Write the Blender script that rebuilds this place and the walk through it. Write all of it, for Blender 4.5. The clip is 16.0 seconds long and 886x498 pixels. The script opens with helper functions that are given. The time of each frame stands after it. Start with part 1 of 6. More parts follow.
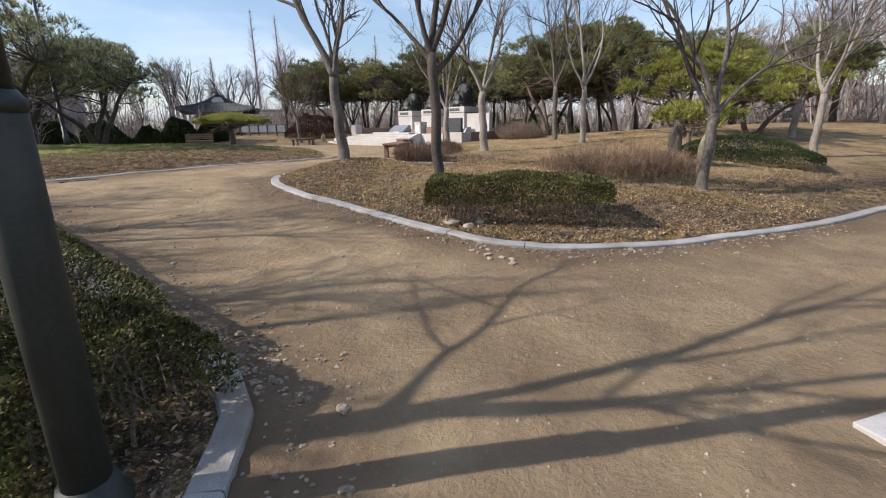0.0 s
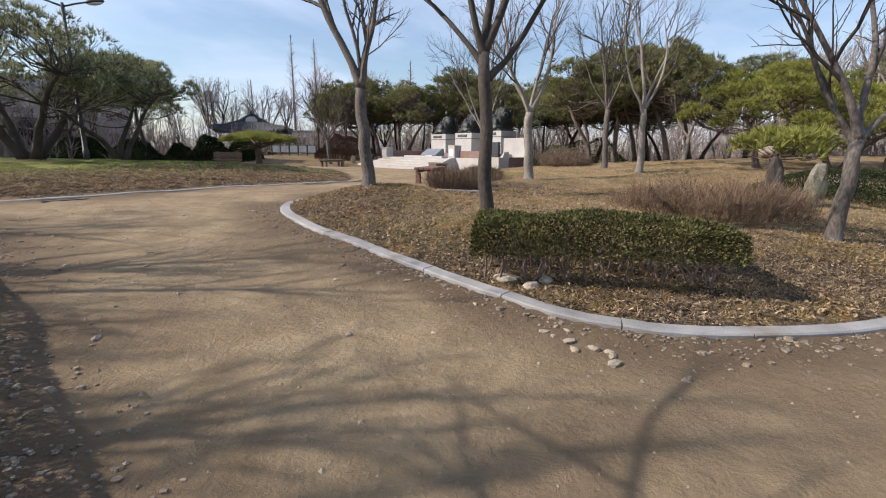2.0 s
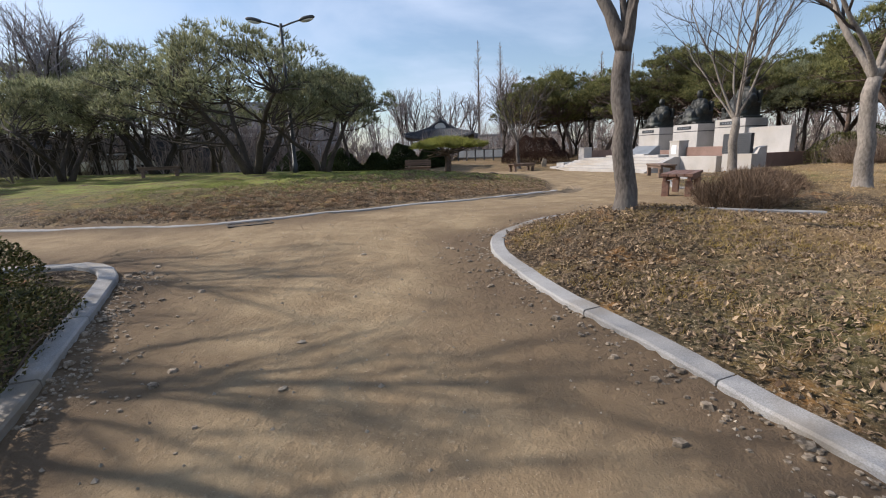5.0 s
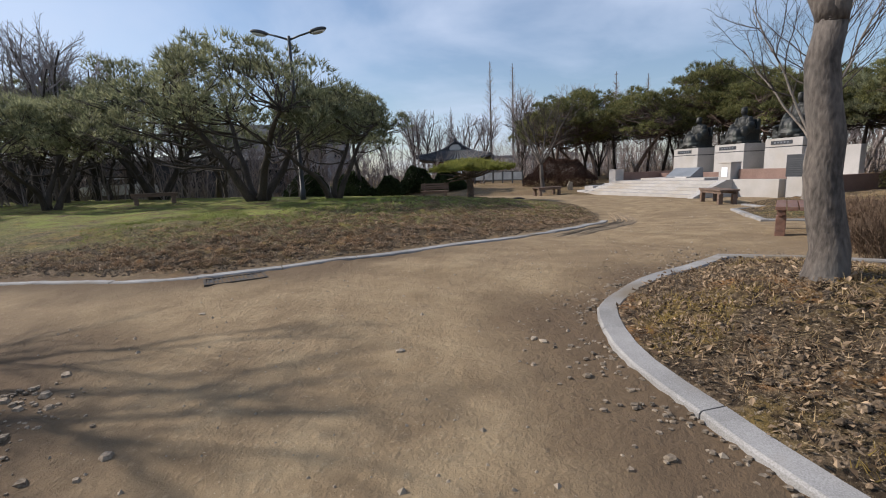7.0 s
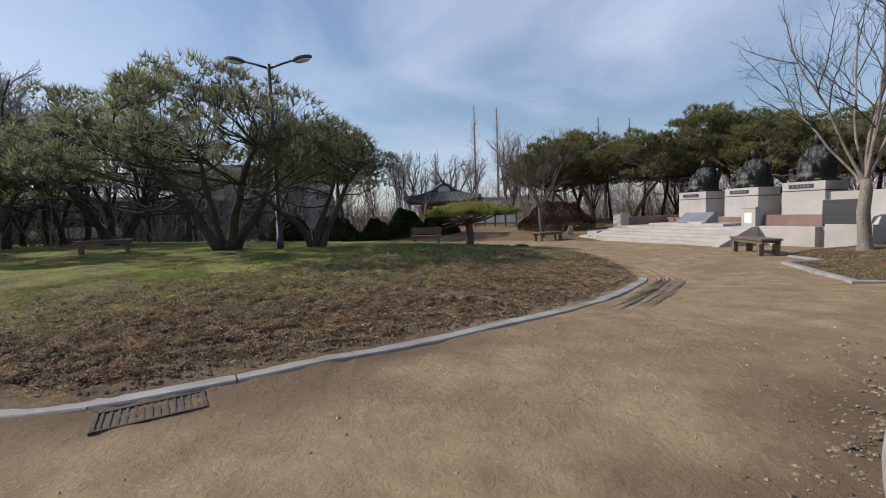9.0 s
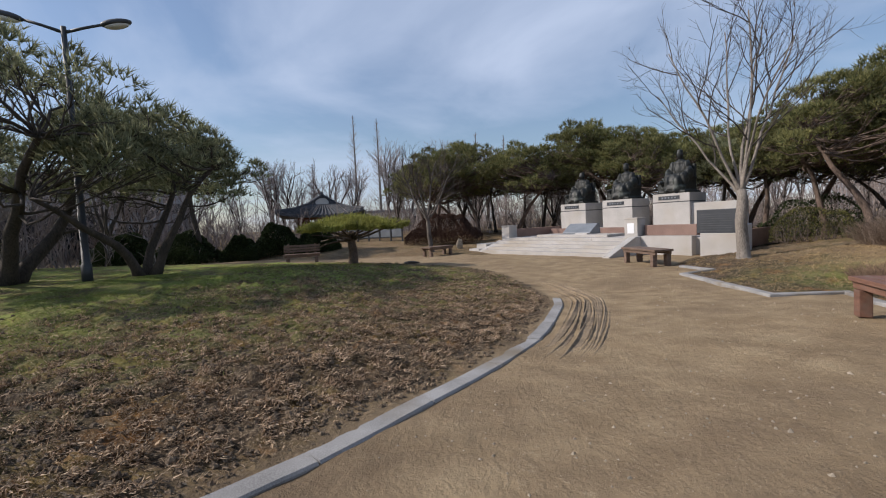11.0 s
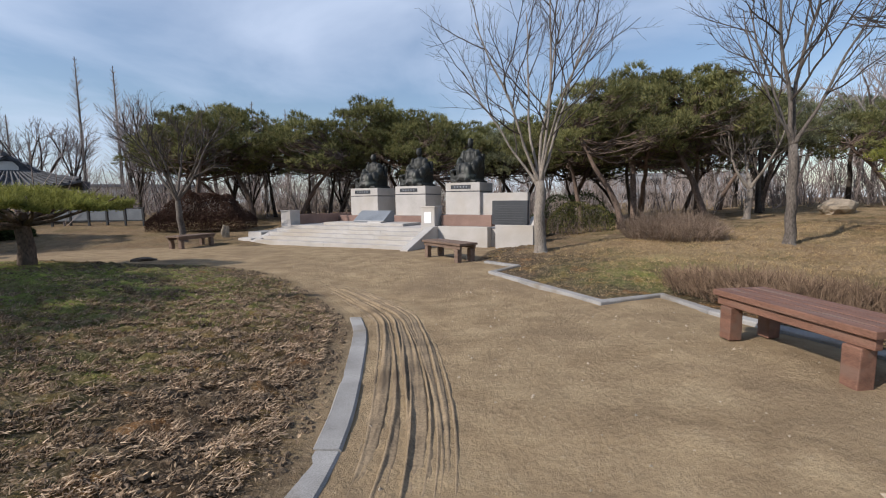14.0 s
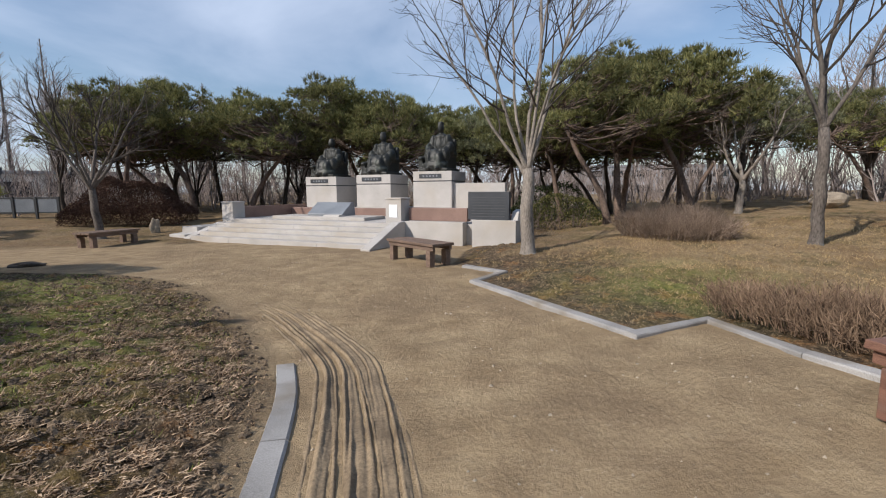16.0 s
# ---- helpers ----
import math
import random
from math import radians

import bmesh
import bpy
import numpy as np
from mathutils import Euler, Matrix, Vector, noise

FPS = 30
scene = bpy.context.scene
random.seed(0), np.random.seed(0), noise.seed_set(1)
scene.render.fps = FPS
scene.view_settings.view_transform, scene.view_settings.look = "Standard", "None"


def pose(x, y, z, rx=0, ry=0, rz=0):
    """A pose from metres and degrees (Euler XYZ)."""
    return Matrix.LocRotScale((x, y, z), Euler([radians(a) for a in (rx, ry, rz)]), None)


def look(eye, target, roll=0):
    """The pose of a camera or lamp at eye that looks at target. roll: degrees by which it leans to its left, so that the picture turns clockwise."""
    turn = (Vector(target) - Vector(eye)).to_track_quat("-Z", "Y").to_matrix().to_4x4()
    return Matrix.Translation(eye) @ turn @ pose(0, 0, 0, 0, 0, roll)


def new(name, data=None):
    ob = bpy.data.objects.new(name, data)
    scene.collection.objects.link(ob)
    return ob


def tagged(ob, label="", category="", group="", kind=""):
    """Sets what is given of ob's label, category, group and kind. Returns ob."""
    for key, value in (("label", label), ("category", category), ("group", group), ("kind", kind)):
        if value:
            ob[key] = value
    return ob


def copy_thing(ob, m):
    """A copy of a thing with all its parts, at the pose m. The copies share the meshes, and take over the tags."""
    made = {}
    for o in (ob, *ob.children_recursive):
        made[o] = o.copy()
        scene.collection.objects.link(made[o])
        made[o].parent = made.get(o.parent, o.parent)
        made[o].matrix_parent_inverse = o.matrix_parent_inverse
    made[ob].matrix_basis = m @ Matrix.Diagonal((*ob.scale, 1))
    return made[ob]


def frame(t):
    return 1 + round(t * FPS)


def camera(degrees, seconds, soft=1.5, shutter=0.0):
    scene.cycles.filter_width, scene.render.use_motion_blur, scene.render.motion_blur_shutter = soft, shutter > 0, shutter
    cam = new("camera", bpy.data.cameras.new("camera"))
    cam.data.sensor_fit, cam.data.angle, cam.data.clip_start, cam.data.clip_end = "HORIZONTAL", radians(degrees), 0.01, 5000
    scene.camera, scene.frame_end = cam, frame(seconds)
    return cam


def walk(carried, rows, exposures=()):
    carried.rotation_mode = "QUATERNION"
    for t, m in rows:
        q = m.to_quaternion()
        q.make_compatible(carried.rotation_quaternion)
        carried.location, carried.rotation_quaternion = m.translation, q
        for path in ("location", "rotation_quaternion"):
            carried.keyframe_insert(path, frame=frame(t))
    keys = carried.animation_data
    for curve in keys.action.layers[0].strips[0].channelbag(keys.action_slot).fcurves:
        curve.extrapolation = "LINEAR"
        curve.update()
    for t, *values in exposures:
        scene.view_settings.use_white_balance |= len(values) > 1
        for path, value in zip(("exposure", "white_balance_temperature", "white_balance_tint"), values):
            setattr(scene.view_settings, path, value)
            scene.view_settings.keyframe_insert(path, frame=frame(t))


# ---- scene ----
cam = camera(89.6, 16.0, soft=1.1)
METRES, EYE, TILT, LEAN, TURN = 15.8, 1.6, 1.55, 1.7, 0.0
ROWS = [
    (0.0, 0.0, 0.0, 0.0, 0.29, -17.25, -0.93),
    (0.5, -0.0046, 0.0277, -0.0009, 0.03, -16.55, -0.92),
    (1.0, -0.0047, 0.0561, -0.003, 0.32, -15.87, -1.65),
    (1.5, -0.0105, 0.0845, -0.0059, 1.46, -14.99, -2.12),
    (2.0, -0.0169, 0.1119, -0.0072, 4.16, -14.34, -2.21),
    (2.5, -0.0219, 0.141, -0.0079, 8.36, -14.36, -2.41),
    (3.0, -0.0365, 0.1701, -0.0099, 13.92, -15.05, -1.77),
    (3.5, -0.0517, 0.2016, -0.013, 18.98, -15.16, -1.06),
    (4.0, -0.072, 0.2305, -0.0154, 22.52, -14.93, -0.33),
    (4.5, -0.0944, 0.2572, -0.0142, 25.06, -14.82, 0.36),
    (7.0, -0.2048, 0.3821, -0.0109, 27.06, -11.69, 1.42),
    (7.5, -0.2247, 0.4088, -0.0081, 26.6, -10.73, 1.05),
    (8.0, -0.249, 0.4339, -0.0061, 25.99, -9.28, 1.06),
    (10.5, -0.3402, 0.5682, -0.0075, 16.16, -4.65, 1.51),
    (11.0, -0.3439, 0.6001, -0.0084, 9.6, -5.25, 1.36),
    (11.5, -0.3488, 0.6296, -0.0106, 2.91, -5.05, 1.04),
    (12.0, -0.3476, 0.6578, -0.0114, -3.15, -4.44, 0.77),
    (12.5, -0.3445, 0.6866, -0.0107, -7.72, -4.6, 0.31),
    (13.0, -0.3464, 0.7139, -0.0096, -11.51, -5.08, -0.22),
    (13.5, -0.3422, 0.7399, -0.011, -14.54, -6.11, -1.05),
    (14.0, -0.3412, 0.767, -0.0119, -17.26, -7.19, -1.52),
    (14.5, -0.3362, 0.7932, -0.0126, -19.22, -7.98, -1.64),
    (15.0, -0.3266, 0.8205, -0.0125, -20.59, -8.25, -1.72),
    (15.5, -0.3203, 0.8513, -0.0127, -21.57, -8.18, -1.68),
    (16.0, -0.3093, 0.8821, -0.0141, -21.61, -8.22, -1.92),
]
walk(cam, [(t, pose(0, 0, EYE, TILT, LEAN, TURN) @ pose(METRES * x, METRES * y, METRES * z, 90 + pitch, roll, yaw)) for t, x, y, z, yaw, pitch, roll in ROWS],
     exposures=[(0.0, 0.38, 6400, 14), (2.0, 0.3, 6450, 14), (3.5, 0.19, 6400, 13), (4.5, 0.19, 6400, 13), (7.0, -0.04, 6400, 13), (8.0, -0.1, 6400, 13), (10.5, -0.2, 6350, 14), (12.5, -0.1, 6300, 13), (16.0, -0.04, 6350, 12)])

# ---- light ----
SUN_AZ, SUN_EL = radians(191.5), radians(36)   # direction towards the sun, in the plan, from the x axis
world = bpy.data.worlds.new("sky")
scene.world = world
world.use_nodes = True
wn, wl = world.node_tree.nodes, world.node_tree.links
sky = wn.new("ShaderNodeTexSky")
sky.sky_type, sky.sun_disc = "NISHITA", False
sky.sun_elevation, sky.sun_rotation = SUN_EL, radians(90) - SUN_AZ
sky.air_density, sky.dust_density, sky.ozone_density = 1.15, 0.8, 3.0
tc = wn.new("ShaderNodeTexCoord")
sep = wn.new("ShaderNodeSeparateXYZ")
wl.new(tc.outputs["Generated"], sep.inputs[0])
lift = wn.new("ShaderNodeMath")
lift.operation, lift.inputs[1].default_value = "MAXIMUM", 0.0
wl.new(sep.outputs[2], lift.inputs[0])
off = wn.new("ShaderNodeMath")
off.operation, off.inputs[1].default_value = "ADD", 0.22
wl.new(lift.outputs[0], off.inputs[0])
flat = wn.new("ShaderNodeVectorMath")
flat.operation = "DIVIDE"
wl.new(tc.outputs["Generated"], flat.inputs[0])
comb = wn.new("ShaderNodeCombineXYZ")
for i in range(3):
    wl.new(off.outputs[0], comb.inputs[i])
wl.new(comb.outputs[0], flat.inputs[1])
cl = wn.new("ShaderNodeTexNoise")
cl.inputs["Scale"].default_value, cl.inputs["Detail"].default_value, cl.inputs["Roughness"].default_value = 0.9, 7, 0.52
cl.inputs["Distortion"].default_value = 0.5
wl.new(flat.outputs[0], cl.inputs["Vector"])
cr = wn.new("ShaderNodeValToRGB")
cr.color_ramp.elements[0].position, cr.color_ramp.elements[1].position = 0.44, 0.74
cr.color_ramp.elements[0].color = (0.10, 0.10, 0.10, 1)
cr.color_ramp.elements[1].color = (0.9, 0.9, 0.9, 1)
wl.new(cl.outputs[0], cr.inputs[0])
cmix = wn.new("ShaderNodeMixRGB")
wl.new(cr.outputs[0], cmix.inputs[0])
wl.new(sky.outputs[0], cmix.inputs[1])
cmix.inputs[2].default_value = (5.2, 6.1, 7.6, 1)
wb = wn["Background"]
wb.inputs[1].default_value = 0.125
wl.new(cmix.outputs[0], wb.inputs[0])
sun_data = bpy.data.lights.new("sun", "SUN")
sun_data.energy, sun_data.angle, sun_data.color = 4.9, radians(0.6), (1.0, 0.92, 0.81)
sun_ob = new("sun", sun_data)
sun_ob.matrix_world = look((0, 0, 0), (-math.cos(SUN_AZ) * math.cos(SUN_EL), -math.sin(SUN_AZ) * math.cos(SUN_EL), -math.sin(SUN_EL)))

# ---- materials ----
def material(name, c1, c2, scale=6.0, rough=0.85, bump=0.3, fine=60.0, c3=None, stretch=(1, 1, 1), per_piece=0.0, metal=0.0, sheen=None, dist=0.01):
    """Two-scale noise between c1 and c2, c3 as rare stains, and a fine bump."""
    m = bpy.data.materials.new(name)
    m.use_nodes = True
    n, l = m.node_tree.nodes, m.node_tree.links
    b = n["Principled BSDF"]
    b.inputs["Roughness"].default_value, b.inputs["Metallic"].default_value = rough, metal
    co = n.new("ShaderNodeTexCoord")
    mp = n.new("ShaderNodeMapping")
    mp.inputs["Scale"].default_value = stretch
    l.new(co.outputs["Object"], mp.inputs[0])
    a = n.new("ShaderNodeTexNoise")
    a.inputs["Scale"].default_value, a.inputs["Detail"].default_value = scale, 5
    f = n.new("ShaderNodeTexNoise")
    f.inputs["Scale"].default_value, f.inputs["Detail"].default_value = fine, 4
    l.new(mp.outputs[0], a.inputs["Vector"])
    l.new(mp.outputs[0], f.inputs["Vector"])
    mx = n.new("ShaderNodeMath")
    mx.operation, mx.inputs[1].default_value = "MULTIPLY_ADD", 0.55
    l.new(f.outputs[0], mx.inputs[0])
    half = n.new("ShaderNodeMath")
    half.operation, half.inputs[1].default_value = "MULTIPLY", 0.45
    l.new(a.outputs[0], half.inputs[0])
    l.new(half.outputs[0], mx.inputs[2])
    r = n.new("ShaderNodeValToRGB")
    r.color_ramp.elements[0].position, r.color_ramp.elements[1].position = 0.36, 0.64
    r.color_ramp.elements[0].color, r.color_ramp.elements[1].color = (*c1, 1), (*c2, 1)
    l.new(mx.outputs[0], r.inputs[0])
    out = r.outputs[0]
    if c3:
        s = n.new("ShaderNodeTexNoise")
        s.inputs["Scale"].default_value, s.inputs["Detail"].default_value = scale * 0.4, 6
        l.new(mp.outputs[0], s.inputs["Vector"])
        sr = n.new("ShaderNodeValToRGB")
        sr.color_ramp.elements[0].position, sr.color_ramp.elements[1].position = 0.52, 0.68
        l.new(s.outputs[0], sr.inputs[0])
        mm = n.new("ShaderNodeMixRGB")
        l.new(sr.outputs[0], mm.inputs[0])
        l.new(out, mm.inputs[1])
        mm.inputs[2].default_value = (*c3, 1)
        out = mm.outputs[0]
    if per_piece:
        geo = n.new("ShaderNodeNewGeometry")
        inf = n.new("ShaderNodeObjectInfo")
        ad = n.new("ShaderNodeMath")
        l.new(geo.outputs["Random Per Island"], ad.inputs[0])
        l.new(inf.outputs["Random"], ad.inputs[1])
        mr = n.new("ShaderNodeMapRange")
        mr.inputs["From Max"].default_value = 2.0
        mr.inputs["To Min"].default_value, mr.inputs["To Max"].default_value = 1 - per_piece, 1 + per_piece
        l.new(ad.outputs[0], mr.inputs["Value"])
        hs = n.new("ShaderNodeHueSaturation")
        l.new(mr.outputs[0], hs.inputs["Value"])
        l.new(out, hs.inputs["Color"])
        out = hs.outputs[0]
    l.new(out, b.inputs["Base Color"])
    if bump:
        bp = n.new("ShaderNodeBump")
        bp.inputs["Strength"].default_value, bp.inputs["Distance"].default_value = bump, dist
        l.new(mx.outputs[0], bp.inputs["Height"])
        l.new(bp.outputs[0], b.inputs["Normal"])
    return m


def leafy(name, c1, c2, rough=0.55, through_light=0.25, spread=0.3, patch=1.3):
    """Leaves, needles and dry blades: colour varied piece by piece, with some light let through."""
    m = bpy.data.materials.new(name)
    m.use_nodes = True
    n, l = m.node_tree.nodes, m.node_tree.links
    b = n["Principled BSDF"]
    b.inputs["Roughness"].default_value, b.inputs["Specular IOR Level"].default_value = rough, 0.22
    geo = n.new("ShaderNodeNewGeometry")
    r = n.new("ShaderNodeValToRGB")
    r.color_ramp.elements[0].color, r.color_ramp.elements[1].color = (*c1, 1), (*c2, 1)
    l.new(geo.outputs["Random Per Island"], r.inputs[0])
    co = n.new("ShaderNodeTexCoord")
    a = n.new("ShaderNodeTexNoise")
    a.inputs["Scale"].default_value = patch
    l.new(co.outputs["Object"], a.inputs["Vector"])
    mr = n.new("ShaderNodeMapRange")
    mr.inputs["From Min"].default_value, mr.inputs["From Max"].default_value = 0.3, 0.7
    mr.inputs["To Min"].default_value, mr.inputs["To Max"].default_value = 1 - spread, 1 + spread
    l.new(a.outputs[0], mr.inputs["Value"])
    hs = n.new("ShaderNodeHueSaturation")
    l.new(mr.outputs[0], hs.inputs["Value"])
    l.new(r.outputs[0], hs.inputs["Color"])
    l.new(hs.outputs[0], b.inputs["Base Color"])
    t = n.new("ShaderNodeBsdfTranslucent")
    l.new(hs.outputs[0], t.inputs[0])
    mix = n.new("ShaderNodeMixShader")
    mix.inputs[0].default_value = through_light
    l.new(b.outputs[0], mix.inputs[1])
    l.new(t.outputs[0], mix.inputs[2])
    l.new(mix.outputs[0], n["Material Output"].inputs[0])
    return m


BARK = material("bark_grey_brown", (0.05, 0.042, 0.036), (0.165, 0.14, 0.12), 5, 0.92, 0.8, 40, (0.11, 0.105, 0.095), (1, 1, 0.35), dist=0.02)
BARK_PALE = material("bark_pale", (0.13, 0.112, 0.094), (0.31, 0.27, 0.23), 5, 0.92, 0.7, 40, (0.2, 0.185, 0.165), (1, 1, 0.35), dist=0.02)
BARK_DARK = material("bark_dark", (0.03, 0.025, 0.021), (0.085, 0.067, 0.053), 5, 0.92, 0.7, 40, None, (1, 1, 0.35), dist=0.02)
BARK_PINE = material("bark_pine", (0.06, 0.042, 0.033), (0.19, 0.135, 0.105), 6, 0.95, 0.9, 30, (0.10, 0.08, 0.07), (1, 1, 0.5), dist=0.02)
TWIG = material("twig", (0.09, 0.065, 0.055), (0.2, 0.15, 0.125), 3, 0.9, 0, 30)
# distance haze put into the colour: both far twig tones are paled and greyed
TWIG_HAZED = material("hazed_far_twig", (0.2, 0.175, 0.17), (0.34, 0.3, 0.29), 3, 0.9, 0, 30)
TWIG_WOOD_HAZED = leafy("hazed_woodland_twig", (0.15, 0.125, 0.115), (0.33, 0.28, 0.26), 0.9, 0.05)
TWIG_DRY = leafy("dry_twig", (0.13, 0.09, 0.066), (0.36, 0.275, 0.205), 0.9, 0.05)
TWIG_BROWN = leafy("brown_twig", (0.07, 0.044, 0.03), (0.25, 0.175, 0.118), 0.9, 0.05)
TWIG_RED = leafy("reddish_twig", (0.05, 0.028, 0.021), (0.115, 0.068, 0.05), 0.9, 0.05)
NEEDLE = leafy("pine_needles", (0.062, 0.08, 0.033), (0.29, 0.272, 0.11), 0.65, 0.34, 0.5, 0.9)
NEEDLE_DARK = leafy("dark_needles", (0.1, 0.118, 0.068), (0.36, 0.36, 0.205), 0.6, 0.45, 0.4, 0.9)
NEEDLE_LIGHT = leafy("light_needles", (0.13, 0.15, 0.04), (0.4, 0.39, 0.095), 0.65, 0.35)
LEAF = leafy("hedge_leaf", (0.02, 0.026, 0.009), (0.15, 0.14, 0.043), 0.68, 0.1, 0.5, 2.5)
LEAF_DARK = leafy("clipped_shrub_leaf", (0.02, 0.03, 0.012), (0.06, 0.08, 0.03), 0.75, 0.1)
LITTER = leafy("fallen_leaf", (0.07, 0.044, 0.027), (0.44, 0.32, 0.205), 0.9, 0.1, 0.5, 7.0)
GRASS = leafy("grass_blade", (0.09, 0.14, 0.03), (0.26, 0.28, 0.07), 0.7, 0.3)
MOSS = leafy("olive_grass_blade", (0.14, 0.105, 0.03), (0.33, 0.235, 0.075), 0.85, 0.2)
DEAD = leafy("dead_grass_mat", (0.13, 0.085, 0.054), (0.6, 0.455, 0.315), 0.9, 0.15, 0.4, 5.0)
STRAW = leafy("dry_grass_blade", (0.2, 0.135, 0.068), (0.5, 0.375, 0.21), 0.9, 0.2)
KERB = material("kerb_granite", (0.2, 0.193, 0.183), (0.39, 0.38, 0.367), 3, 0.88, 0.45, 140, (0.2, 0.165, 0.12), per_piece=0.18, dist=0.004)
GRANITE = material("pale_granite", (0.34, 0.322, 0.3), (0.5, 0.475, 0.45), 1.6, 0.75, 0.15, 120, (0.38, 0.34, 0.29), per_piece=0.05, dist=0.004)
GRANITE_RED = material("reddish_granite", (0.16, 0.095, 0.075), (0.28, 0.18, 0.145), 2, 0.55, 0.1, 120, dist=0.004)
GRANITE_DARK = material("dark_granite", (0.022, 0.025, 0.03), (0.055, 0.06, 0.07), 2, 0.5, 0.05, 160, dist=0.003)
GRANITE_GREY = material("grey_granite", (0.13, 0.145, 0.165), (0.24, 0.26, 0.28), 2, 0.4, 0.05, 160, dist=0.003)
INSCRIPTION = material("worn_inscription", (0.05, 0.055, 0.06), (0.1, 0.105, 0.11), 3, 0.6, 0, 60)
BRONZE = material("dark_bronze", (0.012, 0.014, 0.014), (0.045, 0.046, 0.04), 4, 0.55, 0.4, 30, (0.05, 0.06, 0.05), metal=0.2, dist=0.01)
WOOD = material("bench_wood", (0.10, 0.05, 0.035), (0.24, 0.125, 0.085), 3, 0.6, 0.4, 45, (0.17, 0.11, 0.085), (1, 6, 6), 0.12, dist=0.006)
WOOD_OLD = material("old_bench_wood", (0.09, 0.06, 0.045), (0.22, 0.15, 0.11), 3, 0.8, 0.4, 45, None, (1, 6, 6), 0.12, dist=0.006)
POST = material("dark_green_paint", (0.012, 0.016, 0.013), (0.026, 0.031, 0.025), 4, 0.6, 0.1, 50, (0.05, 0.05, 0.042), dist=0.003)
METAL = material("dark_painted_steel", (0.03, 0.033, 0.036), (0.06, 0.064, 0.068), 5, 0.5, 0.1, 60, metal=0.2)
LENS = material("lamp_lens", (0.55, 0.55, 0.52), (0.7, 0.7, 0.66), 5, 0.3, 0, 60)
IRON = material("grate_iron", (0.04, 0.035, 0.03), (0.11, 0.09, 0.07), 5, 0.7, 0.3, 60, metal=0.5)
STONE = material("field_stone", (0.22, 0.18, 0.132), (0.42, 0.35, 0.265), 5, 0.9, 0.5, 50, (0.2, 0.18, 0.14), per_piece=0.25)
ROOF = material("roof_tile", (0.03, 0.033, 0.04), (0.10, 0.105, 0.115), 4, 0.8, 0.3, 40)
PLASTER = material("pale_plaster", (0.52, 0.5, 0.46), (0.7, 0.68, 0.63), 2, 0.9, 0.1, 40)
REDWOOD = material("painted_red_timber", (0.10, 0.035, 0.025), (0.17, 0.06, 0.04), 3, 0.7, 0.1, 40)
WALL_GREY = material("grey_wall", (0.2, 0.21, 0.23), (0.34, 0.35, 0.37), 1, 0.8, 0.1, 20)
WALL_DARK = material("dark_wall", (0.03, 0.033, 0.04), (0.07, 0.075, 0.085), 1, 0.7, 0.1, 20)
CARPAINT = material("white_car_paint", (0.68, 0.69, 0.7), (0.78, 0.79, 0.8), 1, 0.25, 0, 20)
GLASS_DARK = material("dark_window", (0.015, 0.018, 0.022), (0.03, 0.035, 0.04), 1, 0.1, 0, 20)
MOSSY = material("mossy_stone", (0.09, 0.085, 0.06), (0.25, 0.23, 0.175), 5, 0.95, 0.6, 40, (0.12, 0.13, 0.07))
RUBBER = material("tyre_rubber", (0.012, 0.012, 0.012), (0.03, 0.03, 0.03), 6, 0.9, 0.2, 40)
PAPER = material("white_notice", (0.7, 0.71, 0.73), (0.82, 0.83, 0.85), 4, 0.6, 0, 20)

# ---- plan: outlines of the planted areas ----
def spline(pts, step=0.12):
    """A smooth line through plan points."""
    p = [Vector((a, b, 0)) for a, b in pts]
    p = [2 * p[0] - p[1]] + p + [2 * p[-1] - p[-2]]
    out = []
    for i in range(1, len(p) - 2):
        n = max(2, int((p[i + 1] - p[i]).length / step))
        for k in range(n):
            t = k / n
            out.append(0.5 * (2 * p[i] + (p[i + 1] - p[i - 1]) * t + (2 * p[i - 1] - 5 * p[i] + 4 * p[i + 1] - p[i + 2]) * t * t
                              + (3 * p[i] - p[i - 1] - 3 * p[i + 1] + p[i + 2]) * t ** 3))
    out.append(p[-2])
    return [(v.x, v.y) for v in out]


ISLAND_KERB = spline([(14.0, 10.9), (7.5, 7.5), (5.3, 6.4), (3.24, 5.6), (2.15, 5.28), (1.45, 5.2), (0.85, 5.3), (0.42, 5.46), (0.0, 5.76), (-0.6, 6.24), (-1.2, 6.72), (-1.83, 7.28),
                      (-2.7, 8.05), (-3.15, 8.55), (-3.5, 8.98), (-3.73, 9.6), (-3.74, 10.1), (-3.43, 10.96), (-2.75, 12.2)])
ISLAND_END = [(-2.75, 12.2), (-1.99, 12.2), (0.2, 12.45)]
ZIGZAG = [(-0.7, 12.95), (-1.05, 14.2), (-0.9, 16.1), (-0.55, 17.2), (-1.63, 17.1), (-1.85, 20.43), (-1.08, 20.8), (-1.48, 21.57)]
LAWN_KERB = spline([(-17.0, 5.9), (-13.4, 7.2), (-10.7, 8.33), (-8.64, 9.21), (-7.77, 10.17), (-6.83, 11.42), (-6.42, 12.0), (-5.75, 13.34), (-5.24, 14.55), (-4.94, 15.95), (-4.74, 17.2), (-4.7, 18.05)])
LAWN_REST = spline([(-4.7, 18.05), (-5.15, 20.0), (-6.0, 21.9), (-7.1, 23.0), (-9.3, 24.2), (-11.7, 25.9), (-16.0, 27.4), (-24.0, 29.4)])
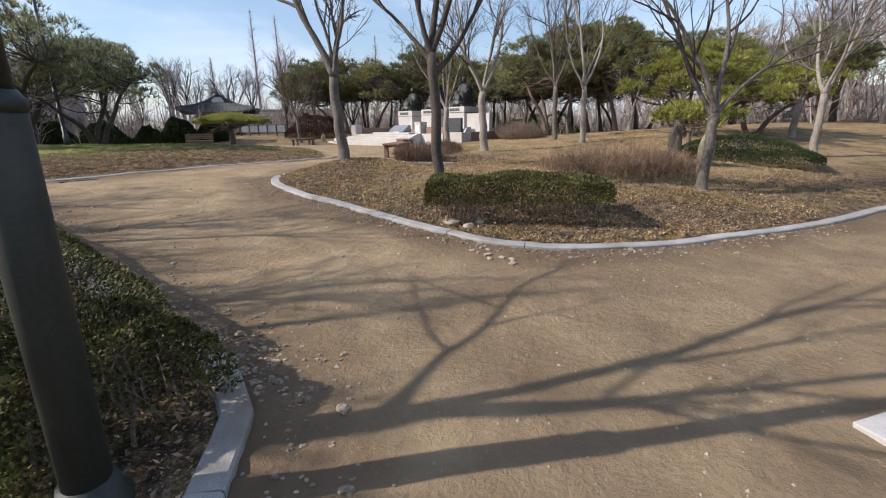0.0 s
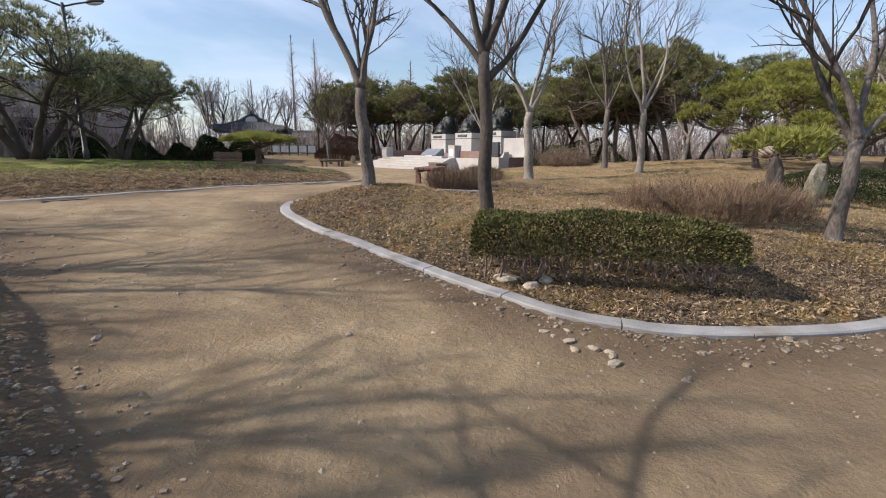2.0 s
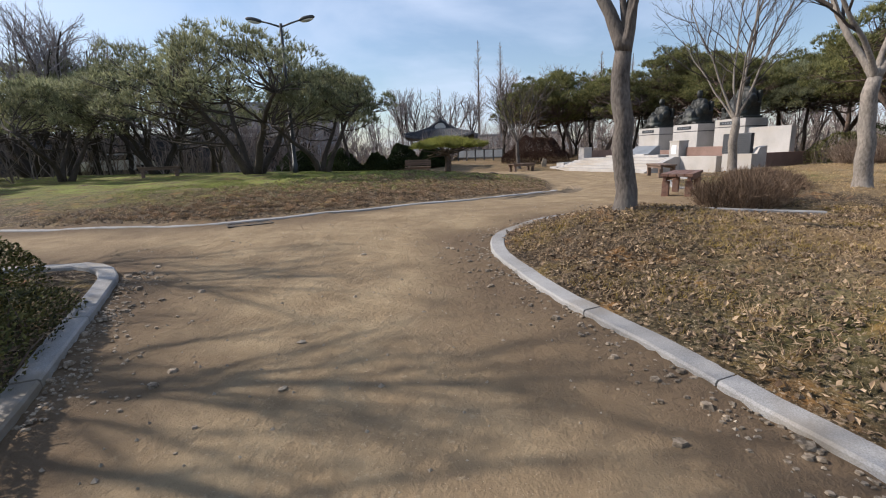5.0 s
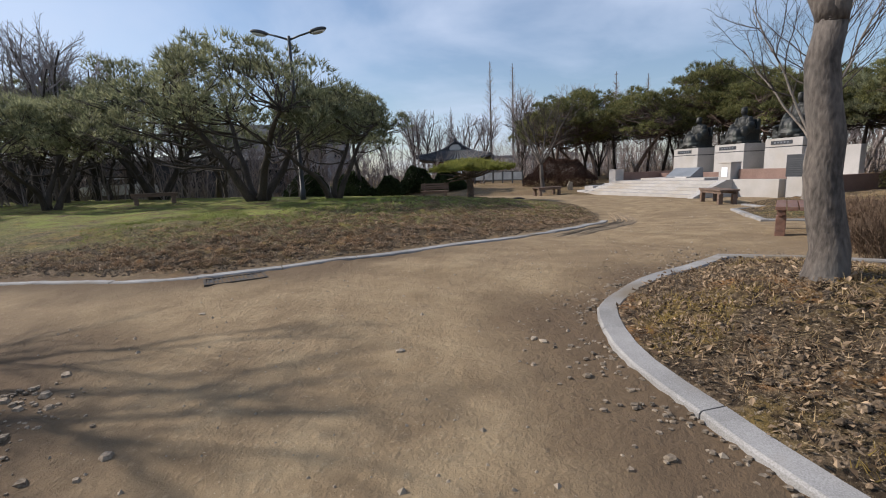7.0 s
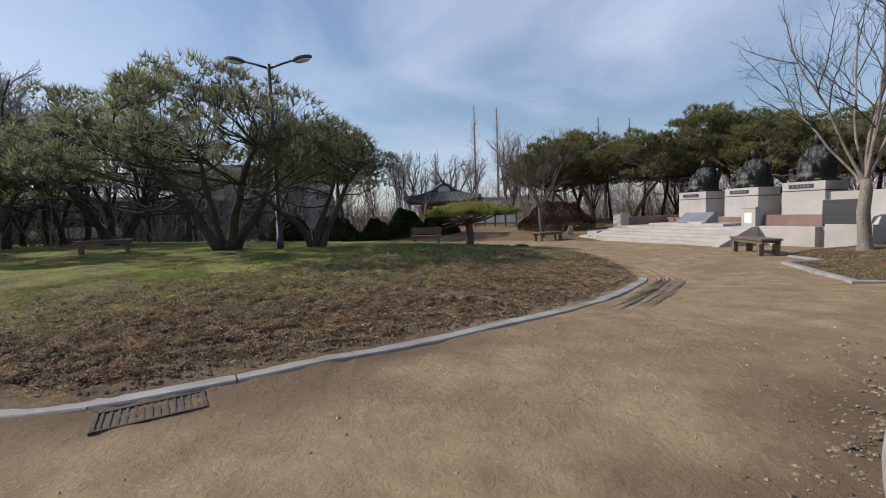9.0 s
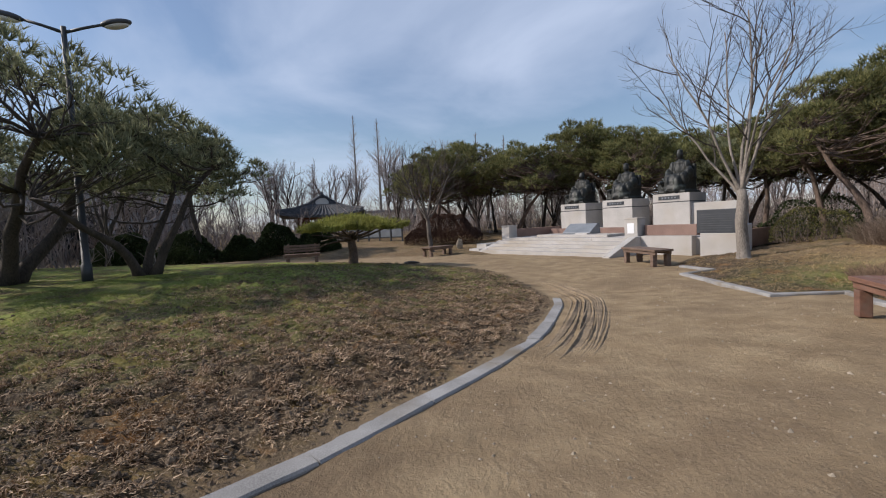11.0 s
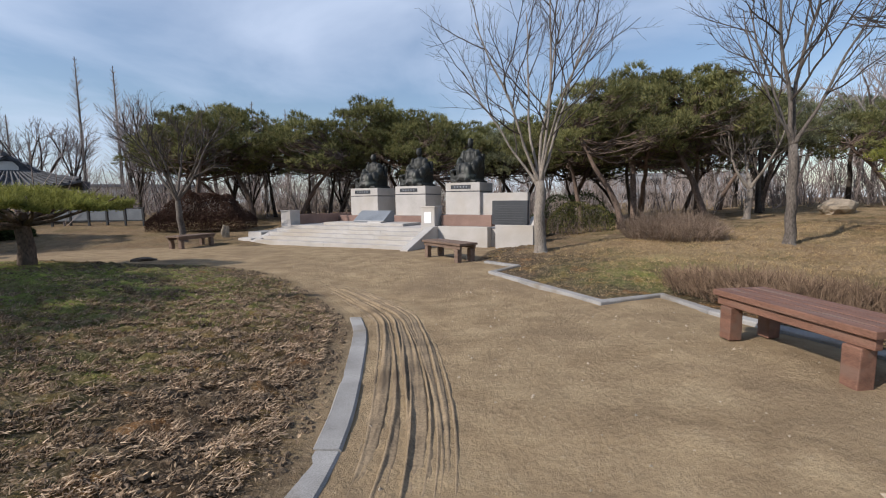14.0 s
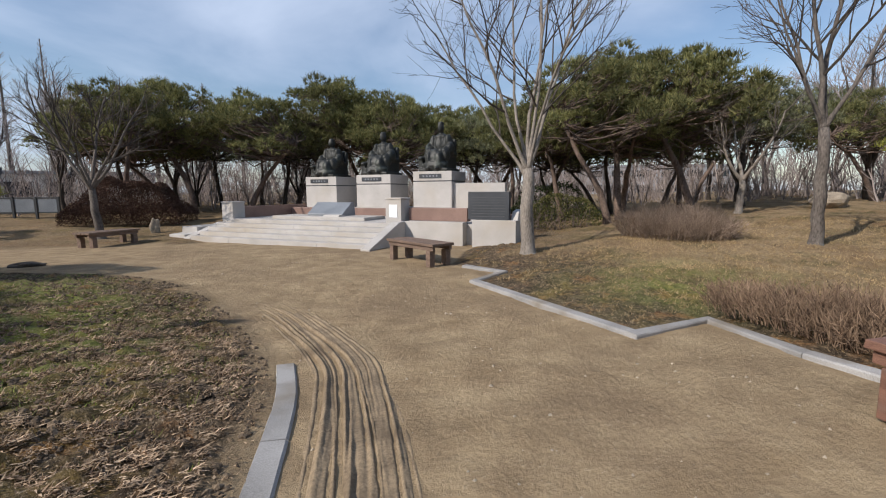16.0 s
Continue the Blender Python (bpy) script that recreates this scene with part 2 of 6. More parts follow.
CORNER_KERB = spline([(-0.9, -1.5), (-0.92, 0.6), (-0.96, 1.55), (-1.04, 1.98), (-1.09, 2.18), (-1.28, 2.44), (-1.67, 2.78), (-2.85, 3.6), (-3.85, 4.5), (-5.0, 5.5), (-6.5, 6.7), (-6.85, 6.97), (-7.3, 7.12), (-7.9, 7.05), (-9.5, 6.2)])
ISLAND_AREA = ISLAND_KERB + ISLAND_END[1:] + ZIGZAG[:] + [(-1.6, 22.0), (-0.6, 23.6), (1.5, 26.0), (8, 34), (40, 90), (200, 200), (200, 10), (40, 17)]
LAWN_AREA = LAWN_KERB + LAWN_REST[1:] + [(-60, 30), (-200, 20), (-200, -20), (-40, -2), (-22, 4)]
CORNER_AREA = CORNER_KERB + [(-12, 4.6), (-20, 0), (-20, -12), (-1.5, -12)]
FAR_AREA = [(-6.4, 29.0), (-7.6, 28.9), (-8.6, 29.4), (-11.5, 29.2), (-16, 29.6), (-24, 31.4), (-60, 36), (-200, 60), (-200, 300), (60, 300), (30, 80), (8, 34), (2, 30)]


def inside_distance(poly, x, y):
    """Distance to the outline, positive inside, for arrays of plan points."""
    best = np.full(x.shape, 1e9)
    odd = np.zeros(x.shape, bool)
    n = len(poly)
    for i in range(n):
        ax, ay = poly[i]
        bx, by = poly[(i + 1) % n]
        dx, dy = bx - ax, by - ay
        t = np.clip(((x - ax) * dx + (y - ay) * dy) / (dx * dx + dy * dy + 1e-12), 0, 1)
        best = np.minimum(best, (x - ax - t * dx) ** 2 + (y - ay - t * dy) ** 2)
        cross = (ay > y) != (by > y)
        with np.errstate(divide="ignore", invalid="ignore"):
            odd ^= cross & (x < dx * (y - ay) / (dy if dy else 1e-12) + ax)
    return np.where(odd, 1, -1) * np.sqrt(best)


def smooth(a, b, v):
    q = np.clip((v - a) / (b - a), 0, 1)
    return q * q * (3 - 2 * q)


def rolling(x, y, k=1.0, seed=0.0):
    return (np.sin(x * 1.31 * k + 1.7 * np.sin(y * 0.83 * k + seed)) + np.sin(y * 1.57 * k + 1.3 * np.sin(x * 0.71 * k + 2 + seed))) * 0.5


def heights(x, y):
    """The lie of the land: the path climbs gently, the planted areas swell above it."""
    x, y = np.asarray(x, float), np.asarray(y, float)
    yy = np.where(y < 13, y, 13 + 5 * np.tanh((y - 13) / 5))
    xx = 9 * np.tanh(x / 9) * (1 - smooth(15, 27, y))
    z = 0.027 * yy - 0.03 * xx - 0.12 * smooth(22, 32, y) + 0.08 * smooth(5, 9, y) * (1 - smooth(11, 15, y))
    z = z + 0.195 * np.exp(-((x + 1) ** 2 + (y - 14) ** 2) / 9) - 0.25 * np.exp(-((x + 5.2) ** 2 / 12 + (y - 18.8) ** 2 / 14))
    s1, s2, s3, s4 = (inside_distance(a, x, y) for a in (ISLAND_AREA, LAWN_AREA, CORNER_AREA, FAR_AREA))
    p1, p2, p3, p4 = (np.maximum(s - 0.22, 0) for s in (s1, s2, s3, s4))
    z = z + 0.028 * (smooth(0.05, 0.2, s1) + smooth(0.05, 0.2, s2) + smooth(0.05, 0.2, s3))
    z = z + 1.35 * (1 - np.exp(-p1 / 11)) * np.where(y > 22, 1.0, 1.0)
    z = z + 0.3 * (1 - np.exp(-p2 / 3.0)) + 0.9 * (1 - np.exp(-p4 / 9))
    z = z + 0.22 * np.exp(-((x + 2.2) ** 2 + (y - 10) ** 2) / 1.4)
    z = z + 0.2 * np.exp(-((x - 0.3) ** 2 / 3.0 + (y - 7.9) ** 2 / 1.0))
    z = z + (0.03 * rolling(x, y, 1.2) + 0.02 * rolling(x, y, 3.7, 1.0)) * np.minimum(1, (p1 + p2 + p3 + p4) / 0.8)
    near = np.exp(-((x + 3) ** 2 + (y - 10) ** 2) / 500)
    z = z + 0.012 * rolling(x, y, 2.3, 4.0) + 0.004 * rolling(x, y, 7.9, 2.0) * near
    return z


def h(x, y):
    return float(heights(np.array([x]), np.array([y]))[0])


# ---- geometry helpers ----
class Geo:
    def __init__(self):
        self.v, self.f = [], []

    def tube(self, pts, radii, sides=5):
        base, n = len(self.v), len(pts)
        for i, p in enumerate(pts):
            d = (pts[min(i + 1, n - 1)] - pts[max(i - 1, 0)])
            d = d.normalized() if d.length > 1e-9 else Vector((0, 0, 1))
            side = d.cross(Vector((0.31, 0.87, 0.2))).normalized()
            up = side.cross(d)
            for k in range(sides):
                a = 2 * math.pi * k / sides
                self.v.append(p + radii[i] * (math.cos(a) * side + math.sin(a) * up))
        for i in range(n - 1):
            for k in range(sides):
                a, b = base + i * sides + k, base + i * sides + (k + 1) % sides
                self.f.append((a, b, b + sides, a + sides))
        self.f.append(tuple(base + k for k in range(sides))[::-1])
        self.f.append(tuple(base + (n - 1) * sides + k for k in range(sides)))

    def blade(self, p, d, w, length, side):
        b = len(self.v)
        self.v += [p - side * w, p + side * w, p + d * length]
        self.f.append((b, b + 1, b + 2))

    def leaf(self, p, d, side, length, width, fold=0.25):
        b = len(self.v)
        nrm = d.cross(side)
        m = p + d * length * 0.45
        self.v += [p, m + side * width + nrm * width * fold, p + d * length, m - side * width + nrm * width * fold]
        self.f += [(b, b + 1, b + 2), (b, b + 2, b + 3)]

    def box(self, lo, hi):
        b = len(self.v)
        self.v += [Vector((x, y, z)) for z in (lo[2], hi[2]) for y in (lo[1], hi[1]) for x in (lo[0], hi[0])]
        self.f += [tuple(b + i for i in q) for q in ((0, 2, 3, 1), (4, 5, 7, 6), (0, 1, 5, 4), (2, 6, 7, 3), (0, 4, 6, 2), (1, 3, 7, 5))]

    def make(self, name, mat, parent=None, label="", smooth_faces=False):
        me = bpy.data.meshes.new(name)
        me.from_pydata(self.v, [], self.f)
        if smooth_faces:
            me.shade_smooth()
        me.materials.append(mat)
        ob = new(name, me)
        if parent:
            ob.parent = parent
        return tagged(ob, label) if label else ob


def part(name, bm, mat, parent=None, label=""):
    me = bpy.data.meshes.new(name)
    bm.to_mesh(me)
    bm.free()
    me.materials.append(mat)
    ob = new(name, me)
    if parent:
        ob.parent = parent
    return tagged(ob, label) if label else ob


def block(size, at=(0, 0, 0), bevel=0.012, m=None, taper=1.0, wear=0.0):
    """A bevelled block standing on at, as a bmesh."""
    bm = bmesh.new()
    bmesh.ops.create_cube(bm, size=1)
    for v in bm.verts:
        k = taper if v.co.z > 0 else 1.0
        v.co = Vector((v.co.x * size[0] * k, v.co.y * size[1] * k, (v.co.z + 0.5) * size[2]))
        if wear:
            v.co += Vector((random.uniform(-wear, wear), random.uniform(-wear, wear), random.uniform(-wear, wear)))
    if bevel:
        bmesh.ops.bevel(bm, geom=bm.edges[:], offset=bevel, segments=2, affect="EDGES", profile=0.6)
    bmesh.ops.translate(bm, vec=at, verts=bm.verts)
    if m is not None:
        bmesh.ops.transform(bm, matrix=m, verts=bm.verts)
    return bm


def thing(name, x, y, z=None, turn=0.0, label="", category="", group="", sink=0.0):
    e = new(name)
    e.empty_display_size = 0.2
    e.matrix_basis = pose(x, y, (h(x, y) if z is None else z) - sink, 0, 0, turn)
    return tagged(e, label, category, group)


# ---- ground ----
def axis(lo, hi, step, reach):
    mid = list(np.arange(lo, hi + 1e-6, step))
    up, down, d = [], [], step
    while (up[-1] if up else hi) < reach:
        d = min(d * 1.18, 60)
        up.append((up[-1] if up else hi) + d)
    d = step
    while (down[-1] if down else lo) > -reach:
        d = min(d * 1.18, 60)
        down.append((down[-1] if down else lo) - d)
    return np.array(down[::-1] + mid + up)


def ground_material():
    m = bpy.data.materials.new("park_ground")
    m.use_nodes = True
    n, l = m.node_tree.nodes, m.node_tree.links
    b = n["Principled BSDF"]
    b.inputs["Roughness"].default_value = 0.95
    b.inputs["Specular IOR Level"].default_value = 0.2
    co = n.new("ShaderNodeTexCoord")

    def tex(scale, detail=5, rough=0.55, stretch=None):
        t = n.new("ShaderNodeTexNoise")
        t.inputs["Scale"].default_value, t.inputs["Detail"].default_value, t.inputs["Roughness"].default_value = scale, detail, rough
        src = co.outputs["Object"]
        if stretch:
            mp = n.new("ShaderNodeMapping")
            mp.inputs["Scale"].default_value, mp.inputs["Rotation"].default_value = stretch, (0, 0, 0.5)
            l.new(src, mp.inputs[0])
            src = mp.outputs[0]
        l.new(src, t.inputs["Vector"])
        return t.outputs[0]

    def ramp(src, a, b2, c1, c2):
        r = n.new("ShaderNodeValToRGB")
        r.color_ramp.elements[0].position, r.color_ramp.elements[1].position = a, b2
        r.color_ramp.elements[0].color, r.color_ramp.elements[1].color = (*c1, 1), (*c2, 1)
        l.new(src, r.inputs[0])
        return r.outputs[0]

    def mix(f, a, b2):
        x = n.new("ShaderNodeMixRGB")
        l.new(f, x.inputs[0])
        for i, s in ((1, a), (2, b2)):
            if isinstance(s, tuple):
                x.inputs[i].default_value = (*s, 1)
            else:
                l.new(s, x.inputs[i])
        return x.outputs[0]

    def attr(name):
        a = n.new("ShaderNodeAttribute")
        a.attribute_name = name
        return a.outputs["Fac"]

    def times(a, b2):
        x = n.new("ShaderNodeMath")
        x.operation = "MULTIPLY"
        l.new(a, x.inputs[0])
        l.new(b2, x.inputs[1])
        return x.outputs[0]

    big, mid, fine, grit = tex(0.5), tex(2.6), tex(22, 6, 0.65), tex(120, 3, 0.7)
    K0, K1 = (0, 0, 0), (1, 1, 1)
    path = ramp(mid, 0.3, 0.7, (0.215, 0.153, 0.09), (0.362, 0.274, 0.165))
    path = mix(ramp(big, 0.5, 0.68, K0, (0.75, 0.75, 0.75)), path, (0.195, 0.138, 0.085))
    path = mix(ramp(fine, 0.58, 0.72, K0, (0.55, 0.55, 0.55)), path, (0.43, 0.35, 0.235))
    path = mix(ramp(tex(1.6, 4, 0.6, (0.35, 2.2, 1)), 0.5, 0.75, K0, (0.5, 0.5, 0.5)), path, (0.24, 0.17, 0.096))
    path = mix(ramp(grit, 0.56, 0.72, K0, (0.4, 0.4, 0.4)), path, (0.17, 0.13, 0.078))
    path = mix(ramp(tex(9.0, 6, 0.7), 0.54, 0.7, K0, (0.5, 0.5, 0.5)), path, (0.19, 0.135, 0.082))
    path = mix(ramp(tex(75, 2, 0.5), 0.68, 0.76, K0, (0.5, 0.5, 0.5)), path, (0.55, 0.47, 0.35))
    # wet kerb soil and painted tree shade share this darker tone
    path = mix(attr("damp_shade"), path, (0.128, 0.089, 0.056))
    litter = ramp(fine, 0.36, 0.66, (0.035, 0.024, 0.015), (0.22, 0.16, 0.1))
    litter = mix(ramp(tex(1.3, 6, 0.65), 0.48, 0.64, K0, (0.8, 0.8, 0.8)), litter, (0.21, 0.145, 0.045))
    litter = mix(ramp(tex(2.1, 6, 0.65), 0.54, 0.66, K0, (0.75, 0.75, 0.75)), litter, (0.3, 0.145, 0.05))
    litter = mix(ramp(tex(7.5, 5, 0.7), 0.46, 0.58, K0, (0.85, 0.85, 0.85)), litter, (0.036, 0.025, 0.016))
    litter = mix(ramp(tex(46, 4, 0.7), 0.56, 0.68, K0, K1), litter, (0.42, 0.33, 0.23))
    litter = mix(ramp(tex(31, 4, 0.7), 0.56, 0.7, K0, K1), litter, (0.045, 0.03, 0.02))
    green = ramp(fine, 0.3, 0.7, (0.13, 0.175, 0.03), (0.33, 0.37, 0.085))
    dry = ramp(fine, 0.3, 0.7, (0.18, 0.122, 0.066), (0.41, 0.305, 0.178))
    dry = mix(ramp(tex(1.1, 6, 0.65), 0.48, 0.66, K0, (0.7, 0.7, 0.7)), dry, (0.17, 0.105, 0.056))
    dry = mix(ramp(big, 0.5, 0.65, K0, (0.5, 0.5, 0.5)), dry, (0.23, 0.145, 0.07))
    dry = mix(ramp(tex(0.9, 7, 0.7), 0.5, 0.62, K0, (0.75, 0.75, 0.75)), dry, (0.105, 0.088, 0.036))
    dry = mix(ramp(tex(5.2, 5, 0.7), 0.56, 0.68, K0, (0.7, 0.7, 0.7)), dry, (0.085, 0.055, 0.032))
    bed = mix(attr("dry"), litter, dry)
    soft = times(attr("green"), ramp(tex(1.7, 6, 0.6), 0.34, 0.6, K0, K1))
    bed = mix(soft, bed, green)
    col = mix(attr("bed"), path, bed)
    l.new(col, b.inputs["Base Color"])
    add = n.new("ShaderNodeMath")
    add.operation, add.inputs[1].default_value = "MULTIPLY_ADD", 0.35
    l.new(grit, add.inputs[0])
    rough2 = n.new("ShaderNodeMath")
    rough2.operation, rough2.inputs[1].default_value = "MULTIPLY_ADD", 1.6
    l.new(tex(6.5, 6, 0.6), rough2.inputs[0])
    l.new(fine, rough2.inputs[2])
    l.new(rough2.outputs[0], add.inputs[2])
    bp = n.new("ShaderNodeBump")
    bp.inputs["Distance"].default_value = 0.045
    power = n.new("ShaderNodeMath")
    power.operation, power.inputs[1].default_value, power.inputs[2].default_value = "MULTIPLY_ADD", 0.3, 0.55
    l.new(attr("bed"), power.inputs[0])
    l.new(power.outputs[0], bp.inputs["Strength"])
    l.new(add.outputs[0], bp.inputs["Height"])
    l.new(bp.outputs[0], b.inputs["Normal"])
    return m


gx, gy = axis(-12.0, 7.0, 0.075, 900), axis(-1.0, 26.0, 0.075, 900)
XX, YY = np.meshgrid(gx, gy)
fx, fy = XX.ravel(), YY.ravel()
fz = heights(fx, fy)
nx, ny = len(gx), len(gy)
idx = np.arange(nx * ny).reshape(ny, nx)
quads = np.stack([idx[:-1, :-1], idx[:-1, 1:], idx[1:, 1:], idx[1:, :-1]], -1).reshape(-1, 4)
sd1, sd2, sd3, sd4 = (inside_distance(a, fx, fy) for a in (ISLAND_AREA, LAWN_AREA, CORNER_AREA, FAR_AREA))
wob = 0.12 * rolling(fx, fy, 3.1)
bed = np.maximum.reduce([smooth(0.0, 0.12, sd1 - 0.05), smooth(0.04, 0.55, sd2 + wob), smooth(0.0, 0.12, sd3), smooth(0, 0.3, sd4 + wob)])
clod = np.random.RandomState(3).rand(len(fx))
lumps = (rolling(fx, fy, 13.0) * rolling(fx, fy, 8.3, 2.0) * 0.07 + 0.026 * rolling(fx, fy, 21.0, 1.0)) * np.clip(np.maximum.reduce([smooth(0.2, 0.5, sd1), smooth(0.22, 0.5, sd2), smooth(0.2, 0.5, sd3)]) * np.where(sd2 > 0, 1.0, 0.55), 0, 1)
fz = fz + np.where((bed > 0.9) & (np.abs(fx) < 12) & (fy < 26), lumps, 0.0)
fz = fz + np.where((np.maximum.reduce([sd1, sd2, sd3]) > 0.28) & (np.abs(fx) < 12) & (fy < 26), (clod - 0.5) * 0.026, (clod - 0.5) * 0.007 * (fy < 26))
dryness = np.clip(smooth(0.8, 3.2, sd1 + 0.6 * rolling(fx, fy, 1.1)) + smooth(0, 0.5, sd4) * 0.55, 0, 1)
greenness = np.clip(0.24 * smooth(0.9, 2.6, sd2 + 0.6 * rolling(fx, fy, 2.1)) + 0.55 * smooth(2.4, 6.0, sd2 + 0.8 * rolling(fx, fy, 0.9)) + 0.55 * smooth(16.5, 19.5, fy) * smooth(0.5, 1.5, sd2) + 0.5 * np.exp(-((fx - 0.4) ** 2 + (fy - 18.4) ** 2) / 2.0)
                    + 0.15 * np.exp(-((fx + 0.8) ** 2 + (fy - 7.9) ** 2) / 1.2), 0, 1)
edge = np.minimum.reduce([np.abs(sd1), np.abs(sd3), np.abs(sd2) + 0.25])
# wet soil along the kerbs, widened to take in painted tree shade
damp_shade = 0.95 * (1 - smooth(0.1, 1.25, edge + 0.25 * rolling(fx, fy, 2.3))) * (1 - smooth(11, 13, fy))
# broad tree shade painted over the near right of the path
damp_shade = np.maximum(damp_shade, 0.62 * smooth(-1.6, 0.6, fx + 0.5 * rolling(fx, fy, 1.7, 3.0)) * (1 - smooth(5.5, 8.0, fy)) * (0.7 + 0.3 * rolling(fx, fy, 3.3, 5.0)))
fz = fz + np.where((bed < 0.1) & (fy < 13) & (np.abs(fx) < 9), (clod - 0.5) * 0.022 * np.clip(1 - edge / 0.9, 0, 1), 0)
gm = bpy.data.meshes.new("ground")
gm.from_pydata(np.stack([fx, fy, fz], -1).tolist(), [], quads.tolist())
gm.shade_smooth()
for nm, arr in (("bed", bed), ("dry", dryness), ("green", greenness), ("damp_shade", damp_shade)):
    gm.attributes.new(nm, "FLOAT", "POINT").data.foreach_set("value", arr.astype(np.float32))
gm.materials.append(ground_material())
ground = tagged(new("ground", gm), "sandy tan park path between leaf-strewn planted areas", "ground", kind="structure")


# ---- kerbs ----
def kerb(name, line, width, inner, label, piece_len=0.95, rise=0.055, seed=1):
    """A row of granite kerb stones along a plan line; inner: which side the planting is on."""
    rnd = random.Random(seed)
    root = new(name)
    tagged(root, label, "kerb", kind="structure")
    pts = [Vector((a, b, 0)) for a, b in line]
    acc, start, runs = 0.0, 0, []
    for i in range(1, len(pts)):
        acc += (pts[i] - pts[i - 1]).length
        if acc >= piece_len or i == len(pts) - 1:
            runs.append((start, i))
            start, acc = i, 0.0
    for a, b in runs:
        seg = pts[a:b + 1]
        if len(seg) < 2:
            continue
        if len(seg) > 3:
            seg = [seg[0]] + seg[2:-2:2] + [seg[-1]]
        if (seg[-1] - seg[0]).length < 0.15:
            continue
        dz, tilt = rnd.uniform(-0.004, 0.004), rnd.uniform(-0.0006, 0.0006)
        bm, rows = bmesh.new(), []
        for i, p in enumerate(seg):
            d = (seg[min(i + 1, len(seg) - 1)] - seg[max(i - 1, 0)]).normalized()
            nrm = Vector((-d.y, d.x, 0)) * inner
            q = p + (d * 0.006 if i == 0 else -d * 0.006 if i == len(seg) - 1 else Vector())
            o = q + nrm * width
            zb = h(p.x - nrm.x * 0.1, p.y - nrm.y * 0.1)
            top = zb + rise + dz + tilt * i
            c = 0.014
            prof = [(q, zb - 0.08), (q, top - c), (q + nrm * c, top), (o - nrm * c, top + 0.003), (o, top - c), (o, zb - 0.08)]
            rows.append([bm.verts.new((v.x, v.y, z)) for v, z in prof])
        for r0, r1 in zip(rows, rows[1:]):
            for k in range(5):
                bm.faces.new((r0[k], r0[k + 1], r1[k + 1], r1[k]))
        bm.faces.new(rows[0][::-1])
        bm.faces.new(rows[-1])
        bmesh.ops.recalc_face_normals(bm, faces=bm.faces[:])
        part("kerb_stone", bm, KERB, root)
    return root


kerb("kerb_island", ISLAND_KERB, 0.17, -1, "curved grey granite kerb round the planted island", seed=2, rise=0.045)
kerb("kerb_island_end", ISLAND_END, 0.12, -1, "narrow granite kerb closing the planted island", seed=3)
kerb("kerb_zigzag", ZIGZAG, 0.15, -1, "zigzag pale granite kerb round the bench bays", 1.2, seed=4, rise=0.045)
kerb("kerb_lawn", LAWN_KERB, 0.17, 1, "curved grey granite kerb along the leaf-strewn lawn", seed=5, rise=0.022)
kerb("kerb_corner", CORNER_KERB, 0.17, 1, "curved granite kerb of the hedged corner bed", seed=6, rise=0.055)


# ---- trees ----
def rand_dir(rnd, d, spread):
    v = Vector((rnd.gauss(0, 1), rnd.gauss(0, 1), rnd.gauss(0, 1))).normalized()
    return (d + v * spread).normalized()


def limb(geo, rnd, p, d, length, r0, r1, sides, bend=0.12, rise=0.0, segs=5, root=0.0):
    """A bent tapering limb; returns its points and directions."""
    pts, dirs = [p.copy()], [d.copy()]
    for i in range(segs):
        d = rand_dir(rnd, d, bend)
        d = (d + Vector((0, 0, rise))).normalized()
        p = p + d * (length / segs)
        pts.append(p.copy())
        dirs.append(d.copy())
    radii = [r0 + (r1 - r0) * i / segs for i in range(segs + 1)]
    if root > r0:
        # swells where it leaves the trunk
        pts.insert(1, pts[0].lerp(pts[1], 0.25))
        dirs.insert(1, dirs[0].copy())
        pts.insert(2, pts[1].lerp(pts[2], 0.45))
        dirs.insert(2, dirs[1].copy())
        radii[1:1] = [r0 + (root - r0) * 0.5, r0 + (root - r0) * 0.15]
        radii[0] = root
        geo.tube(pts, radii, sides)
        del pts[1:3], dirs[1:3]
    else:
        geo.tube(pts, radii, sides)
    return pts, dirs


